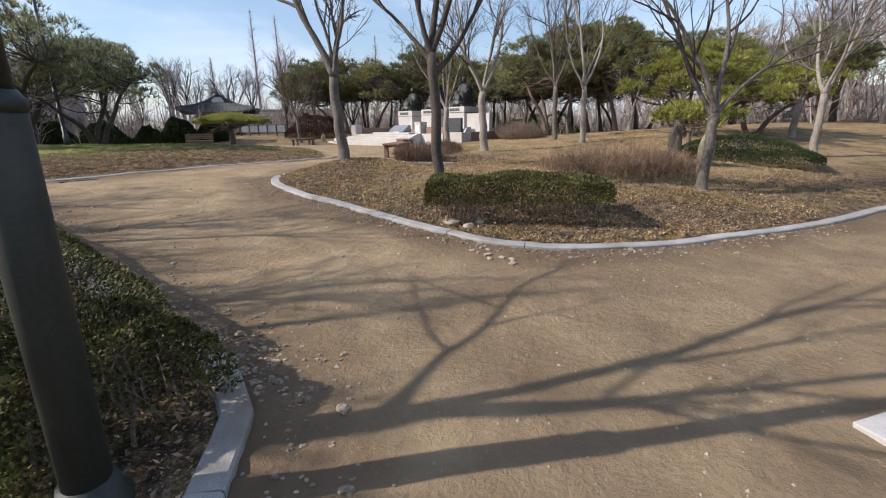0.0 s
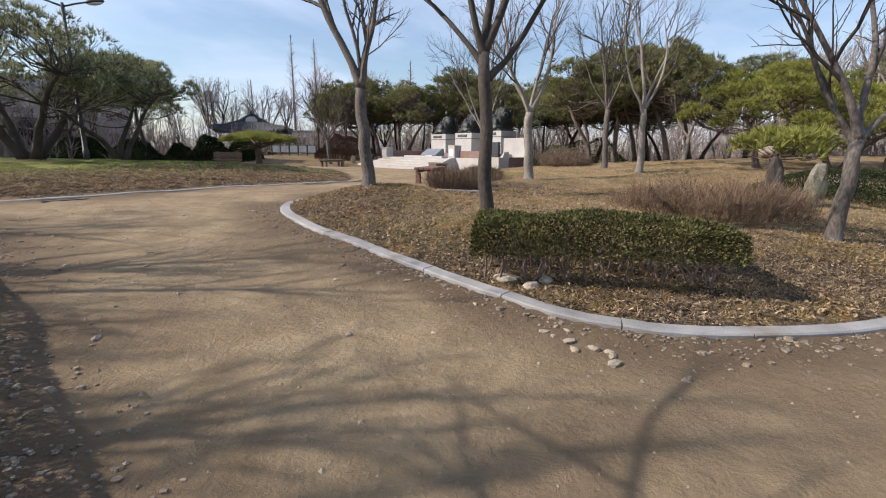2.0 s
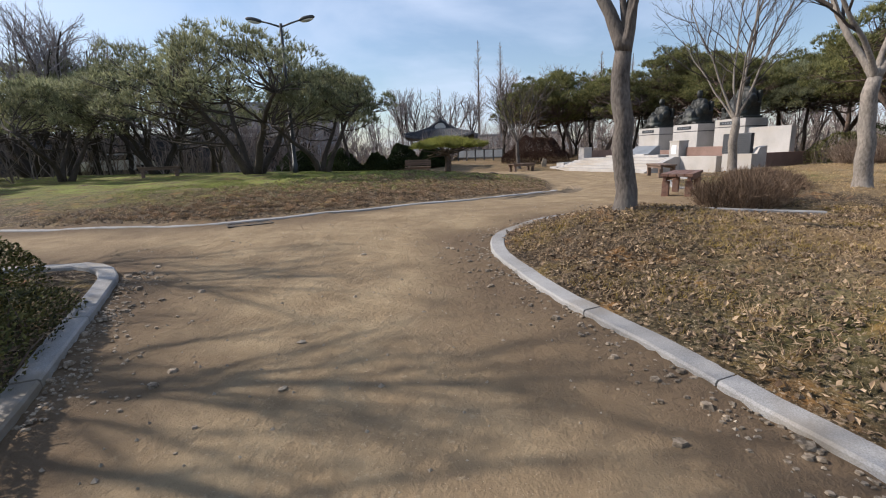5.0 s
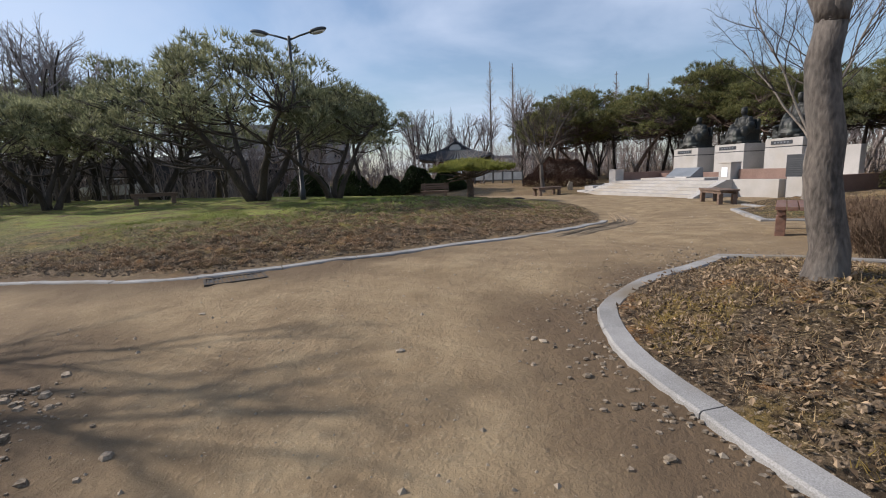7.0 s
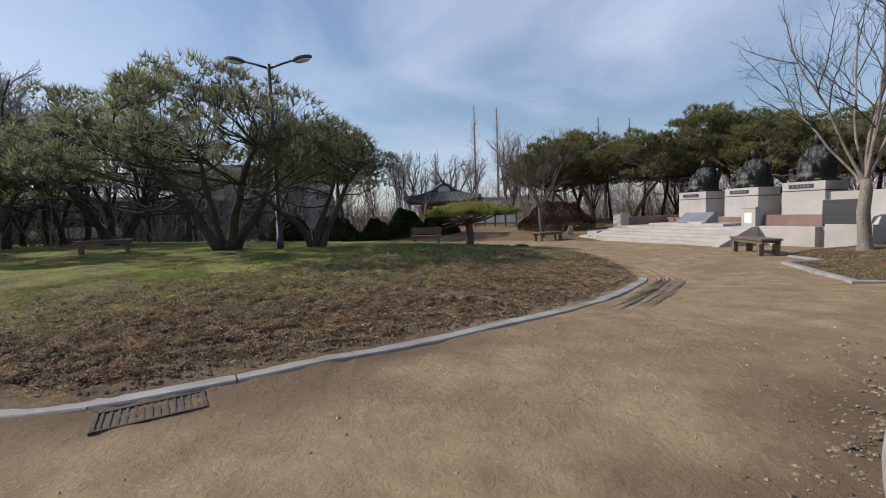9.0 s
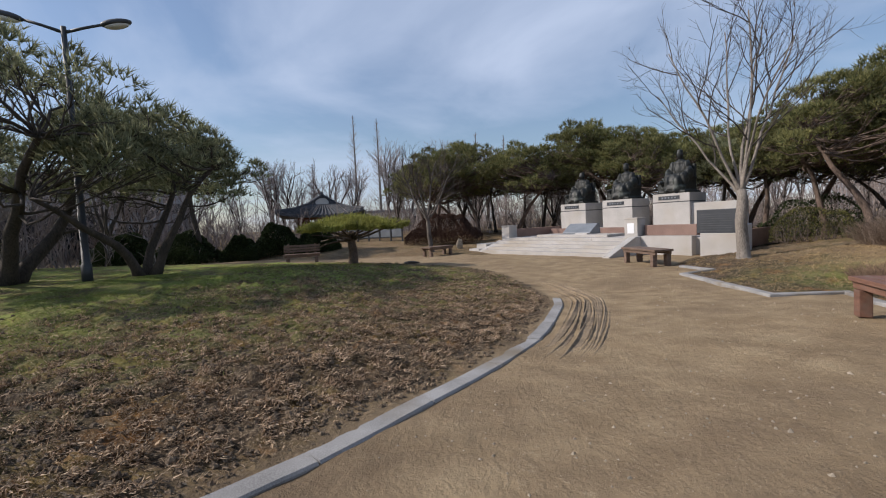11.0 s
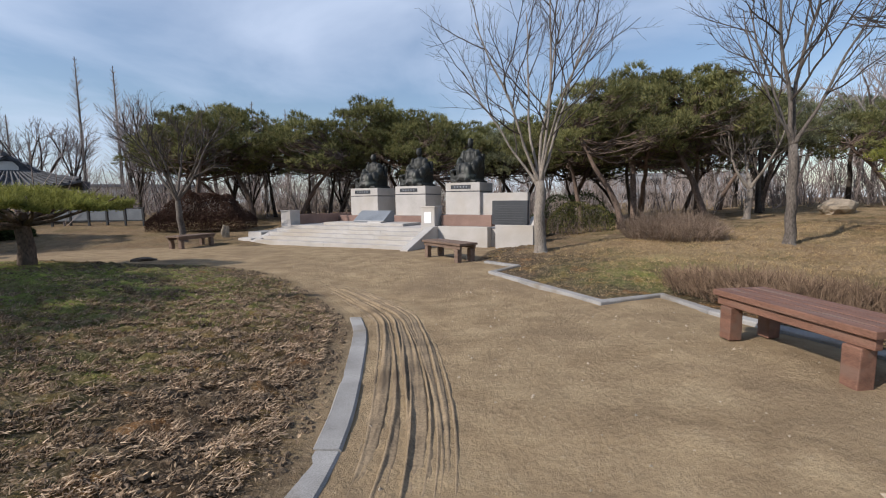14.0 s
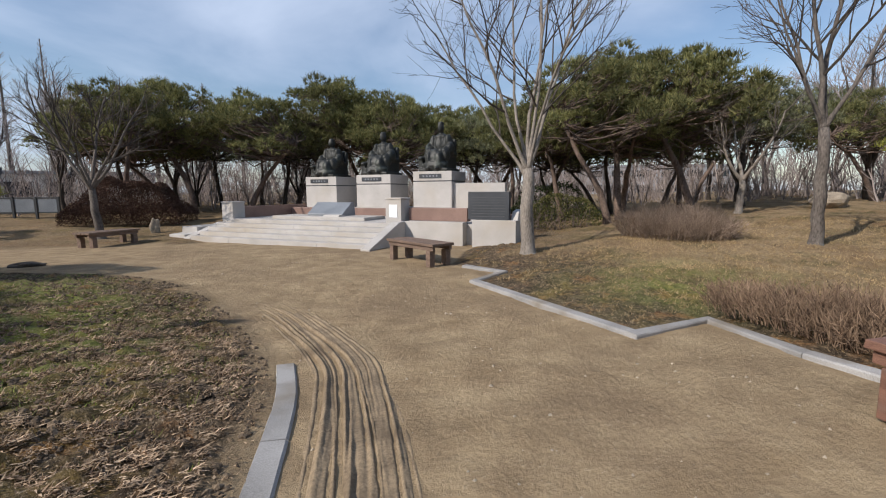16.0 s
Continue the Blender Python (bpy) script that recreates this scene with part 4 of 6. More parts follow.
def thicket(x, y, size, turn, twigs, seed, label, mat, name="bare_shrub", group="", rad=0.0045, fork=6):
    """A low bare shrub mass of many twigs."""
    rnd = random.Random(seed)
    e = thing(name, x, y, None, turn, label, "shrub", group, 0.03)
    g, main = Geo(), Geo()
    for k in range(twigs):
        a, q = rnd.uniform(0, 6.283), math.sqrt(rnd.random())
        u, v = math.cos(a) * q, math.sin(a) * q
        p = Vector((u * size[0] / 2, v * size[1] / 2, 0))
        ht = size[2] * (1 - 0.35 * q ** 3) * rnd.uniform(0.7, 1.1)
        pts, dirs = limb(main, rnd, p, rand_dir(rnd, Vector((u * 0.4, v * 0.4, 1)).normalized(), 0.42), ht, rad, rad * 0.5, 3, 0.26, 0.05, 4)
        for _ in range(fork):
            i = rnd.randrange(1, 4)
            limb(g, rnd, pts[i], rand_dir(rnd, dirs[i], 0.95), ht * rnd.uniform(0.25, 0.5), rad * 0.65, rad * 0.3, 3, 0.25, 0.12, 3)
    tagged(g.make("twig_mass", mat, e), kind="stuff")
    tagged(main.make("stem_mass", mat, e), kind="stuff")
    return e


hedge(1.0, 6.42, (2.55, 1.0, 0.56), -2, 19000, 1, "clipped green box hedge with bare lower stems", LEAF, 0.032, round_top=0.1, bottom=0.36, group="box hedges")
hedge(-4.4, 3.92, (5.9, 1.45, 0.62), -40, 32000, 2, "low dark green clipped hedge inside the corner kerb", LEAF, 0.03, round_top=0.3, bottom=0.05, group="box hedges")
hedge(-1.88, 2.06, (1.0, 1.0, 0.56), -30, 11000, 3, "low dark green clipped hedge beside the lamp post", LEAF, 0.03, round_top=0.35, bottom=0.05, group="box hedges")
hedge(-6.5, 5.45, (1.5, 1.15, 0.72), -40, 12000, 4, "green clipped hedge at the corner bed's tip", LEAF, 0.032, round_top=0.3, bottom=0.1, group="box hedges")
thicket(3.5, 9.2, (3.0, 1.5, 0.62), -4, 750, 4, "reddish-brown bare twiggy shrub bed on dry grass", TWIG_BROWN, group="bare shrubs")
thicket(-0.75, 12.95, (1.5, 1.0, 0.55), 40, 520, 5, "rounded bare brown shrub beside the bench", TWIG_BROWN, group="bare shrubs")
thicket(-0.05, 15.7, (3.6, 0.95, 0.46), 94, 1400, 6, "bare brown twiggy shrub bed behind the bench", TWIG_BROWN, group="bare shrubs")
thicket(3.45, 21.15, (2.3, 1.6, 0.74), -70, 1000, 7, "pale bare twiggy shrub bed on the slope", TWIG_DRY, group="bare shrubs")
hedge(7.4, 11.6, (3.4, 1.3, 0.62), -30, 26000, 8, "dark green rounded clipped hedge beside standing stones", LEAF_DARK, 0.035, stem=False, round_top=0.6, bottom=0.0, group="clipped shrubs")
hedge(4.2, 26.2, (2.3, 1.5, 1.05), -30, 5000, 9, "clipped brown-green shrub beside the stone tablet", LEAF, 0.05, round_top=0.4, bottom=0.0, group="clipped shrubs")
hedge(6.9, 30.6, (4.0, 2.0, 1.6), -20, 4500, 12, "dark evergreen shrub mass under the pines", LEAF_DARK, 0.08, stem=False, round_top=0.7, bottom=0.0, group="clipped shrubs")
hedge(-9.6, 34.2, (3.9, 2.3, 1.6), -10, 30000, 10, "tall reddish-brown clipped shrub mass", TWIG_RED, 0.06, stem=False, round_top=0.7, bottom=0.0, group="clipped shrubs")
for i, (sx, sy, w, hh) in enumerate([(-22.4, 30.0, 2.6, 1.5), (-20.0, 31.0, 1.8, 1.2), (-18.6, 32.2, 2.4, 1.6), (-16.6, 32.8, 2.0, 1.2), (-25.0, 28.8, 2.6, 1.5)]):
    hedge(sx, sy, (w, w * 0.9, hh), 20 * i, 15000, 20 + i, "dark green rounded clipped shrub beyond the lawn", LEAF_DARK, 0.11, name="clipped_shrub", stem=False, round_top=0.8, bottom=0.0, group="round shrubs")


# ---- benches ----
def bench(x, y, turn, length, depth, height, wood, label, planks=4, z=None, legs=3):
    e = thing("bench", x, y, z, turn, label, "bench", "park benches", 0.02)
    w = depth / planks
    for k in range(planks):
        part("plank", block((length + random.uniform(-.01, .01), w - 0.012, 0.055), (0, -depth / 2 + w * (k + 0.5), height - 0.055), 0.008, wear=0.002), wood, e)
    for s in (-1, 1):
        part("rail", block((length - 0.06, 0.06, 0.08), (0, s * (depth / 2 - 0.07), height - 0.137), 0.006), wood, e)
    for k in range(legs):
        lx = -length / 2 + 0.16 + (length - 0.32) * k / (legs - 1)
        for s in (-1, 1):
            part("leg", block((0.13, 0.12, height - 0.05 - 0.09), (lx, s * (depth / 2 - 0.08), 0), 0.01, wear=0.004, taper=1.03), wood, e)
    return e


bench(-1.53, 14.61, 80, 1.45, 0.556, 0.446, WOOD, "reddish-brown slatted wooden bench on stout legs", legs=2)
bench(-2.0, 22.55, -71, 1.55, 0.56, 0.46, WOOD_OLD, "brown wooden bench below the monument steps", legs=2)
bench(-9.1, 29.3, 57, 1.6, 0.56, 0.46, WOOD_OLD, "brown wooden bench at the path's far edge", legs=2)
bench(-20.4, 16.0, 60, 1.5, 0.5, 0.45, WOOD_OLD, "dark wooden bench in the shade of pines", legs=2)




def woods_belt():
    """The tangle of bare undergrowth that closes the park all round, beyond counting."""
    rnd = random.Random(31)
    g = Geo()
    for (ax, ay), (bx, by), wide, n, tall in [((-44, 8), (-30, 40), 6, 800, 3.6), ((-30, 40), (-12, 52), 5, 420, 2.4), ((-12, 50), (14, 48), 5, 620, 3.2), ((14, 46), (34, 30), 5, 620, 3.2), ((34, 30), (40, 0), 5, 600, 3.6)]:
        for k in range(n):
            t = rnd.random()
            px, py = ax + (bx - ax) * t + rnd.gauss(0, wide), ay + (by - ay) * t + rnd.gauss(0, wide)
            ht = tall * (rnd.uniform(0.25, 1.0) + 0.7 * rnd.random() ** 4) * (1 + 0.35 * math.sin(px * 0.6) * math.sin(py * 0.5 + 1))
            a, d = limb(g, rnd, Vector((px, py, 0)), rand_dir(rnd, Vector((0, 0, 1)), 0.3), ht, 0.035, 0.015, 3, 0.2, 0.05, 3)
            for _ in range(8):
                i = rnd.randrange(0, 3)
                limb(g, rnd, a[i], rand_dir(rnd, d[i], 0.9), ht * rnd.uniform(0.3, 0.6), 0.016, 0.008, 3, 0.2, 0.1, 2)
    zs = heights(np.array([v.x for v in g.v]), np.array([v.y for v in g.v]))
    for v, z in zip(g.v, zs.tolist()):
        v.z += z - 0.1
    tagged(g.make("undergrowth", TWIG_WOOD_HAZED), "brown bare undergrowth closing the park all round", "undergrowth", kind="stuff")


woods_belt()


def back_bench(x, y, turn):
    """A bench with a low slatted back."""
    e = bench(x, y, turn, 1.5, 0.45, 0.44, WOOD_OLD, "grey-brown wooden bench with a slatted back", legs=2)
    for k in range(3):
        part("back_slat", block((1.5, 0.03, 0.09), (0, 0.24 + 0.03 * k, 0.5 + 0.11 * k), 0.006), WOOD_OLD, e)
    for s in (-1, 1):
        part("back_post", block((0.07, 0.06, 0.86), (s * 0.55, 0.27, 0.0), 0.006), WOOD_OLD, e)


back_bench(-14.65, 27.3, 26)
# ---- monument ----
MX, MY, MTURN = -3.31, 32.9, -45.5
MZ = 0.44            # foot of the steps
MM = pose(MX, MY, 0, 0, 0, MTURN)
LIFT = 1.02          # terrace level
DAIS = 1.28          # foot of the pedestals


def stone(name, size, at, mat, parent, bevel=0.012, label="", **kw):
    return part(name, block(size, at, bevel, **kw), mat, parent, label)


def prism(profile, x0, x1, bevel=0.01):
    """A solid with a y-z profile, running from x0 to x1."""
    bm = bmesh.new()
    a = [bm.verts.new((x0, y, z)) for y, z in profile]
    b = [bm.verts.new((x1, y, z)) for y, z in profile]
    n = len(profile)
    bm.faces.new(a)
    bm.faces.new(b[::-1])
    for i in range(n):
        bm.faces.new((a[i], b[i], b[(i + 1) % n], a[(i + 1) % n]))
    bmesh.ops.recalc_face_normals(bm, faces=bm.faces[:])
    if bevel:
        bmesh.ops.bevel(bm, geom=bm.edges[:], offset=bevel, segments=1, affect="EDGES")
    return bm


def monument_piece(name, label, category):
    e = new(name)
    e.matrix_basis = MM
    return tagged(e, label, category)


stair = monument_piece("stone_steps", "broad pale granite steps with sloping cheek walls", "steps")
for k in range(5):
    z0 = MZ + 0.116 * k
    y0 = -5.0 + 0.32 * k
    for s in range(4):
        x0 = -0.3 + 1.625 * s
        stone("step", (1.62, -3.3 - y0, 0.116 + (0.25 if k == 0 else 0)), (x0 + 0.8125, (y0 - 3.3) / 2, z0 - (0.25 if k == 0 else 0)), GRANITE, stair, 0.008)
part("cheek_wall", prism([(-5.0, 0.1), (-5.0, MZ + 0.05), (-3.75, MZ + 0.46), (-3.2, MZ + 0.46), (-3.2, 0.1)], -0.62, -0.32), GRANITE, stair)
part("cheek_wall", prism([(-4.5, 0.1), (-4.5, MZ + 0.34), (-2.6, MZ + 0.36), (-2.6, 0.1)], -1.35, -0.63), GRANITE, stair)
part("plinth", prism([(-4.95, 0.1), (-4.95, MZ + 0.13), (-4.52, MZ + 0.15), (-4.52, 0.1)], -1.35, -0.63), GRANITE, stair)
part("cheek_wall", prism([(-5.4, 0.1), (-5.4, MZ + 0.06), (-3.9, LIFT + 0.05), (-3.3, LIFT + 0.05), (-3.3, 0.1)], 6.23, 6.5), GRANITE, stair)

terrace = monument_piece("stone_terrace", "pale granite terrace with a reddish granite parapet", "terrace")
stone("platform", (9.0, 5.0, LIFT - 0.1), (4.0, -0.82, 0.1), GRANITE, terrace)
stone("dais", (7.6, 2.7, DAIS - LIFT + 0.1), (3.3, 0.8, LIFT - 0.1), GRANITE, terrace)
stone("parapet", (0.3, 3.2, 0.4), (-0.2, -1.5, LIFT - 0.02), GRANITE_RED, terrace, label="polished reddish granite parapet")
stone("parapet", (1.75, 0.3, 0.36), (7.32, -3.12, LIFT + 0.06), GRANITE_RED, terrace, label="polished reddish granite parapet")
stone("facing", (7.2, 0.24, DAIS - LIFT + 0.04), (3.4, -0.7, LIFT - 0.02), GRANITE_RED, terrace, label="polished reddish granite facing")
stone("front_wall", (1.7, 0.3, 0.66), (7.35, -3.45, MZ - 0.02), GRANITE, terrace)
stone("side_facing", (0.14, 4.6, 0.62), (8.575, -0.7, LIFT - 0.5), GRANITE_RED, terrace, label="polished reddish granite facing")
stone("tablet_base", (1.15, 0.5, 0.8), (9.05, -3.4, MZ - 0.08), GRANITE, terrace)
part("end_wall", prism([(-3.6, 0.3), (-3.6, MZ + 0.3), (-3.25, LIFT + 0.35), (-2.9, LIFT + 0.4), (-2.9, 0.3)], 9.42, 9.6), GRANITE, terrace)
stone("back_wall", (1.9, 0.3, 1.15), (7.3, 0.3, LIFT), GRANITE, terrace)


def gate_post(x, y, z0, z1, label, notice=False):
    e = monument_piece("stone_post", label, "post")
    stone("shaft", (0.5, 0.5, z1 - z0 - 0.05), (x, y, z0), GRANITE, e)
    stone("cap", (0.53, 0.53, 0.05), (x, y, z1 - 0.05), GRANITE, e)
    if notice:
        stone("notice", (0.26, 0.012, 0.36), (x, y - 0.255, z1 - 0.55), PAPER, e, 0.002, "white framed notice")


gate_post(-0.2, -3.42, 0.4, 1.58, "square pale granite post beside the steps")
gate_post(6.1, -3.3, 0.6, 1.72, "square pale granite post with a white notice", True)

tomb = monument_piece("inscribed_stone", "grey polished slanting stone on a pale base", "stone tablet")
stone("base", (3.6, 1.2, 0.1), (3.1, -2.6, LIFT), GRANITE, tomb)
part("slanting_face", prism([(-2.72, LIFT + 0.1), (-2.72, LIFT + 0.16), (-2.2, LIFT + 0.52), (-2.05, LIFT + 0.52), (-2.0, LIFT + 0.1)], 2.35, 3.75), GRANITE_GREY, tomb)
bm = prism([(0.0, 0.0), (0.04, 0.05), (0.3, 0.05), (0.34, 0.0)], 3.3, 3.9, 0)
bmesh.ops.translate(bm, vec=(0, -3.12, LIFT + 0.1), verts=bm.verts)
part("incense_rest", bm, GRANITE, tomb)

tablet = monument_piece("stone_tablet", "dark polished inscribed tablet standing on a pale block", "stone tablet")
stone("slab", (1.1, 0.16, 0.72), (8.85, -3.4, LIFT + 0.14), GRANITE_DARK, tablet)
for k in range(8):
    stone("line_of_text", (0.9, 0.004, 0.012), (8.85, -3.482, LIFT + 0.22 + 0.07 * k), INSCRIPTION, tablet, 0)


TALLER = (0.05, 0.09, 0.17)


def pedestal(i):
    x, up = 2.44 * i, TALLER[i]
    e = monument_piece("pedestal", "pale granite pedestal with a dark band and name plate", "pedestal")
    stone("shaft", (1.5, 1.35, 0.78 + up), (x + 0.75, 0.675, DAIS), GRANITE, e)
    stone("band", (1.47, 1.32, 0.035), (x + 0.75, 0.675, DAIS + up + 0.78), GRANITE_DARK, e, 0, "dark recessed band")
    stone("top_block", (1.5, 1.35, 0.33), (x + 0.75, 0.675, DAIS + up + 0.815), GRANITE, e)
    stone("name_plate", (0.86, 0.02, 0.15), (x + 0.68, -0.008, DAIS + up + 0.9), GRANITE_DARK, e, 0.003, "dark bronze name plate")
    for k in range(5):
        stone("plate_mark", (0.06, 0.006, 0.06), (x + 0.42 + 0.13 * k, -0.02, DAIS + up + 0.945), GRANITE_GREY, e, 0.002)


def statue(i, tall, seed):
    """A seated robed figure in a broad chair, one plain dark bronze mesh."""
    rnd = random.Random(seed)
    bm = bmesh.new()

    def ball(c, s, tilt=0.0):
        m = Matrix.Translation(c) @ Matrix.Rotation(tilt, 4, "X") @ Matrix.Diagonal((*s, 1))
        bmesh.ops.create_icosphere(bm, subdivisions=3, radius=1, matrix=m)

    def slab(c, s, tilt=0.0):
        bmesh.ops.create_cube(bm, size=1, matrix=Matrix.Translation(c) @ Matrix.Rotation(tilt, 4, "X") @ Matrix.Diagonal((*s, 1)))

    slab((0, 0.05, 0.05), (1.25, 1.2, 0.1))
    slab((0, 0.2, 0.32), (0.98, 0.85, 0.5))
    slab((0, 0.56, 0.72), (0.98, 0.16, 0.9), -0.08)
    for s in (-1, 1):
        slab((s * 0.47, 0.18, 0.62), (0.14, 0.8, 0.14))
        ball((s * 0.2, -0.16, 0.56), (0.17, 0.42, 0.16))
        ball((s * 0.21, -0.42, 0.32), (0.17, 0.2, 0.36))
        ball((s * 0.2, -0.52, 0.1), (0.11, 0.2, 0.09))
        ball((s * 0.34, 0.2, 0.98), (0.15, 0.19, 0.34), 0.15)
        ball((s * 0.36, -0.06, 0.76), (0.13, 0.32, 0.13), 0.2)
        ball((s * 0.22, -0.28, 0.72), (0.1, 0.12, 0.08))
    # hem of the robe, sleeves hanging over the knees and a low stand beside the seat
    ball((0, -0.34, 0.2), (0.52, 0.34, 0.22))
    slab((-0.62, -0.1, 0.24), (0.22, 0.7, 0.34))
    ball((-0.6, -0.2, 0.46), (0.17, 0.36, 0.1))
    for s in (-1, 1):
        ball((s * 0.4, -0.16, 0.58), (0.15, 0.2, 0.26))
        ball((s * 0.48, 0.08, 0.8), (0.14, 0.26, 0.24), 0.3)
    ball((0, 0.24, 0.92), (0.35, 0.26, 0.46))
    ball((0, 0.22, 1.22), (0.3, 0.2, 0.14))
    ball((0, -0.3, 0.4), (0.4, 0.26, 0.4))
    ball((0, 0.18, 1.36), (0.09, 0.09, 0.12))
    ball((0, 0.16, 1.55), (0.135, 0.155, 0.185))
    ball((0, 0.18, 1.71), (0.13, 0.14, 0.06))
    for v in bm.verts:
        q = noise.noise(v.co * 5 + Vector((seed, 0, 0))) * 0.03 + 0.012 * math.sin(v.co.x * 38 + 6 * v.co.z)
        v.co += Vector((0, -q, 0))
        v.co.z *= tall
        v.co.x *= 0.88
    me = bpy.data.meshes.new("statue")
    bm.to_mesh(me)
    bm.free()
    me.materials.append(BRONZE)
    ob = new("statue", me)
    skin = ob.modifiers.new("skin", "REMESH")
    skin.mode, skin.voxel_size, skin.use_smooth_shade = "VOXEL", 0.028, True
    ob.matrix_basis = MM @ pose(2.44 * i + 0.75, 0.62, DAIS + TALLER[i] + 1.145)
    tagged(ob, "dark bronze seated robed statue on a granite pedestal", "statue", "seated statues")


for i in range(3):
    pedestal(i)
    statue(i, (0.88, 0.93, 1.02)[i], 3 + i)


# ---- lamps ----
def corner_lamp(x, y):
    e = thing("street_lamp", x, y, None, 0, "dark green painted steel lamp post with a wider base", "street lamp", "", 0.02)
    g = Geo()
    g.tube([Vector((0, 0, 0)), Vector((0, 0, 0.05)), Vector((0, 0, 0.08)), Vector((0, 0, 0.16))], [0.145, 0.145, 0.12, 0.1], 24)
    g.make("base_collar", POST, e, "", True)
    g = Geo()
    g.tube([Vector((0, 0, 0.15)), Vector((0, 0, 1.58)), Vector((0, 0, 1.59))], [0.086, 0.085, 0.08], 28)
    g.make("lower_shaft", POST, e, "", True)
    g = Geo()
    g.tube([Vector((0, 0, 1.57)), Vector((0, 0, 1.61)), Vector((0, 0, 1.64))], [0.089, 0.089, 0.07], 24)
    g.make("ring", POST, e, "", True)
    g = Geo()
    g.tube([Vector((0, 0, 1.63)), Vector((0, 0, 4.6))], [0.064, 0.05], 24)
    g.make("upper_shaft", POST, e, "", True)
    g = Geo()
    g.tube([Vector((0, 0, 4.58)), Vector((0, 0, 4.7)), Vector((0, 0, 4.95)), Vector((0, 0, 5.0))], [0.06, 0.2, 0.24, 0.05], 20)
    g.make("lantern", LENS, e, "frosted lantern head", True)
    return e


corner_lamp(-1.46, 1.47).rotation_euler = (0, radians(1.1), 0)


def double_lamp(x, y, turn, height, arm):
    e = thing("street_lamp", x, y, None, turn, "tall dark steel lamp post with two arms", "street lamp", "", 0.05)
    g = Geo()
    g.tube([Vector((0, 0, 0)), Vector((0, 0, 0.4)), Vector((0, 0, 0.42)), Vector((0, 0, height))], [0.1, 0.1, 0.075, 0.05], 14)
    g.make("pole", METAL, e, "", True)
    for s in (-1, 1):
        g = Geo()
        g.tube([Vector((0, 0, height - 0.12)), Vector((s * arm * 0.5, 0, height)), Vector((s * arm, 0, height + 0.1))], [0.035, 0.03, 0.028], 8)
        g.make("arm", METAL, e, "", True)
        bm = bmesh.new()
        bmesh.ops.create_icosphere(bm, subdivisions=3, radius=1, matrix=Matrix.Translation((s * (arm + 0.22), 0, height + 0.14)) @ Matrix.Rotation(-s * 0.2, 4, "Y") @ Matrix.Diagonal((0.3, 0.13, 0.085, 1)))
        head = part("lamp_head", bm, METAL, e)
        bm = bmesh.new()
        bmesh.ops.create_icosphere(bm, subdivisions=3, radius=1, matrix=Matrix.Translation((s * (arm + 0.23), 0, height + 0.1)) @ Matrix.Rotation(-s * 0.2, 4, "Y") @ Matrix.Diagonal((0.24, 0.11, 0.075, 1)))
        part("lens", bm, LENS, head, "pale lamp lens")
    return e


LAMP_TOP = 6.32
double_lamp(-14.5, 17.5, 27, LAMP_TOP - h(-14.5, 17.5), 0.72)


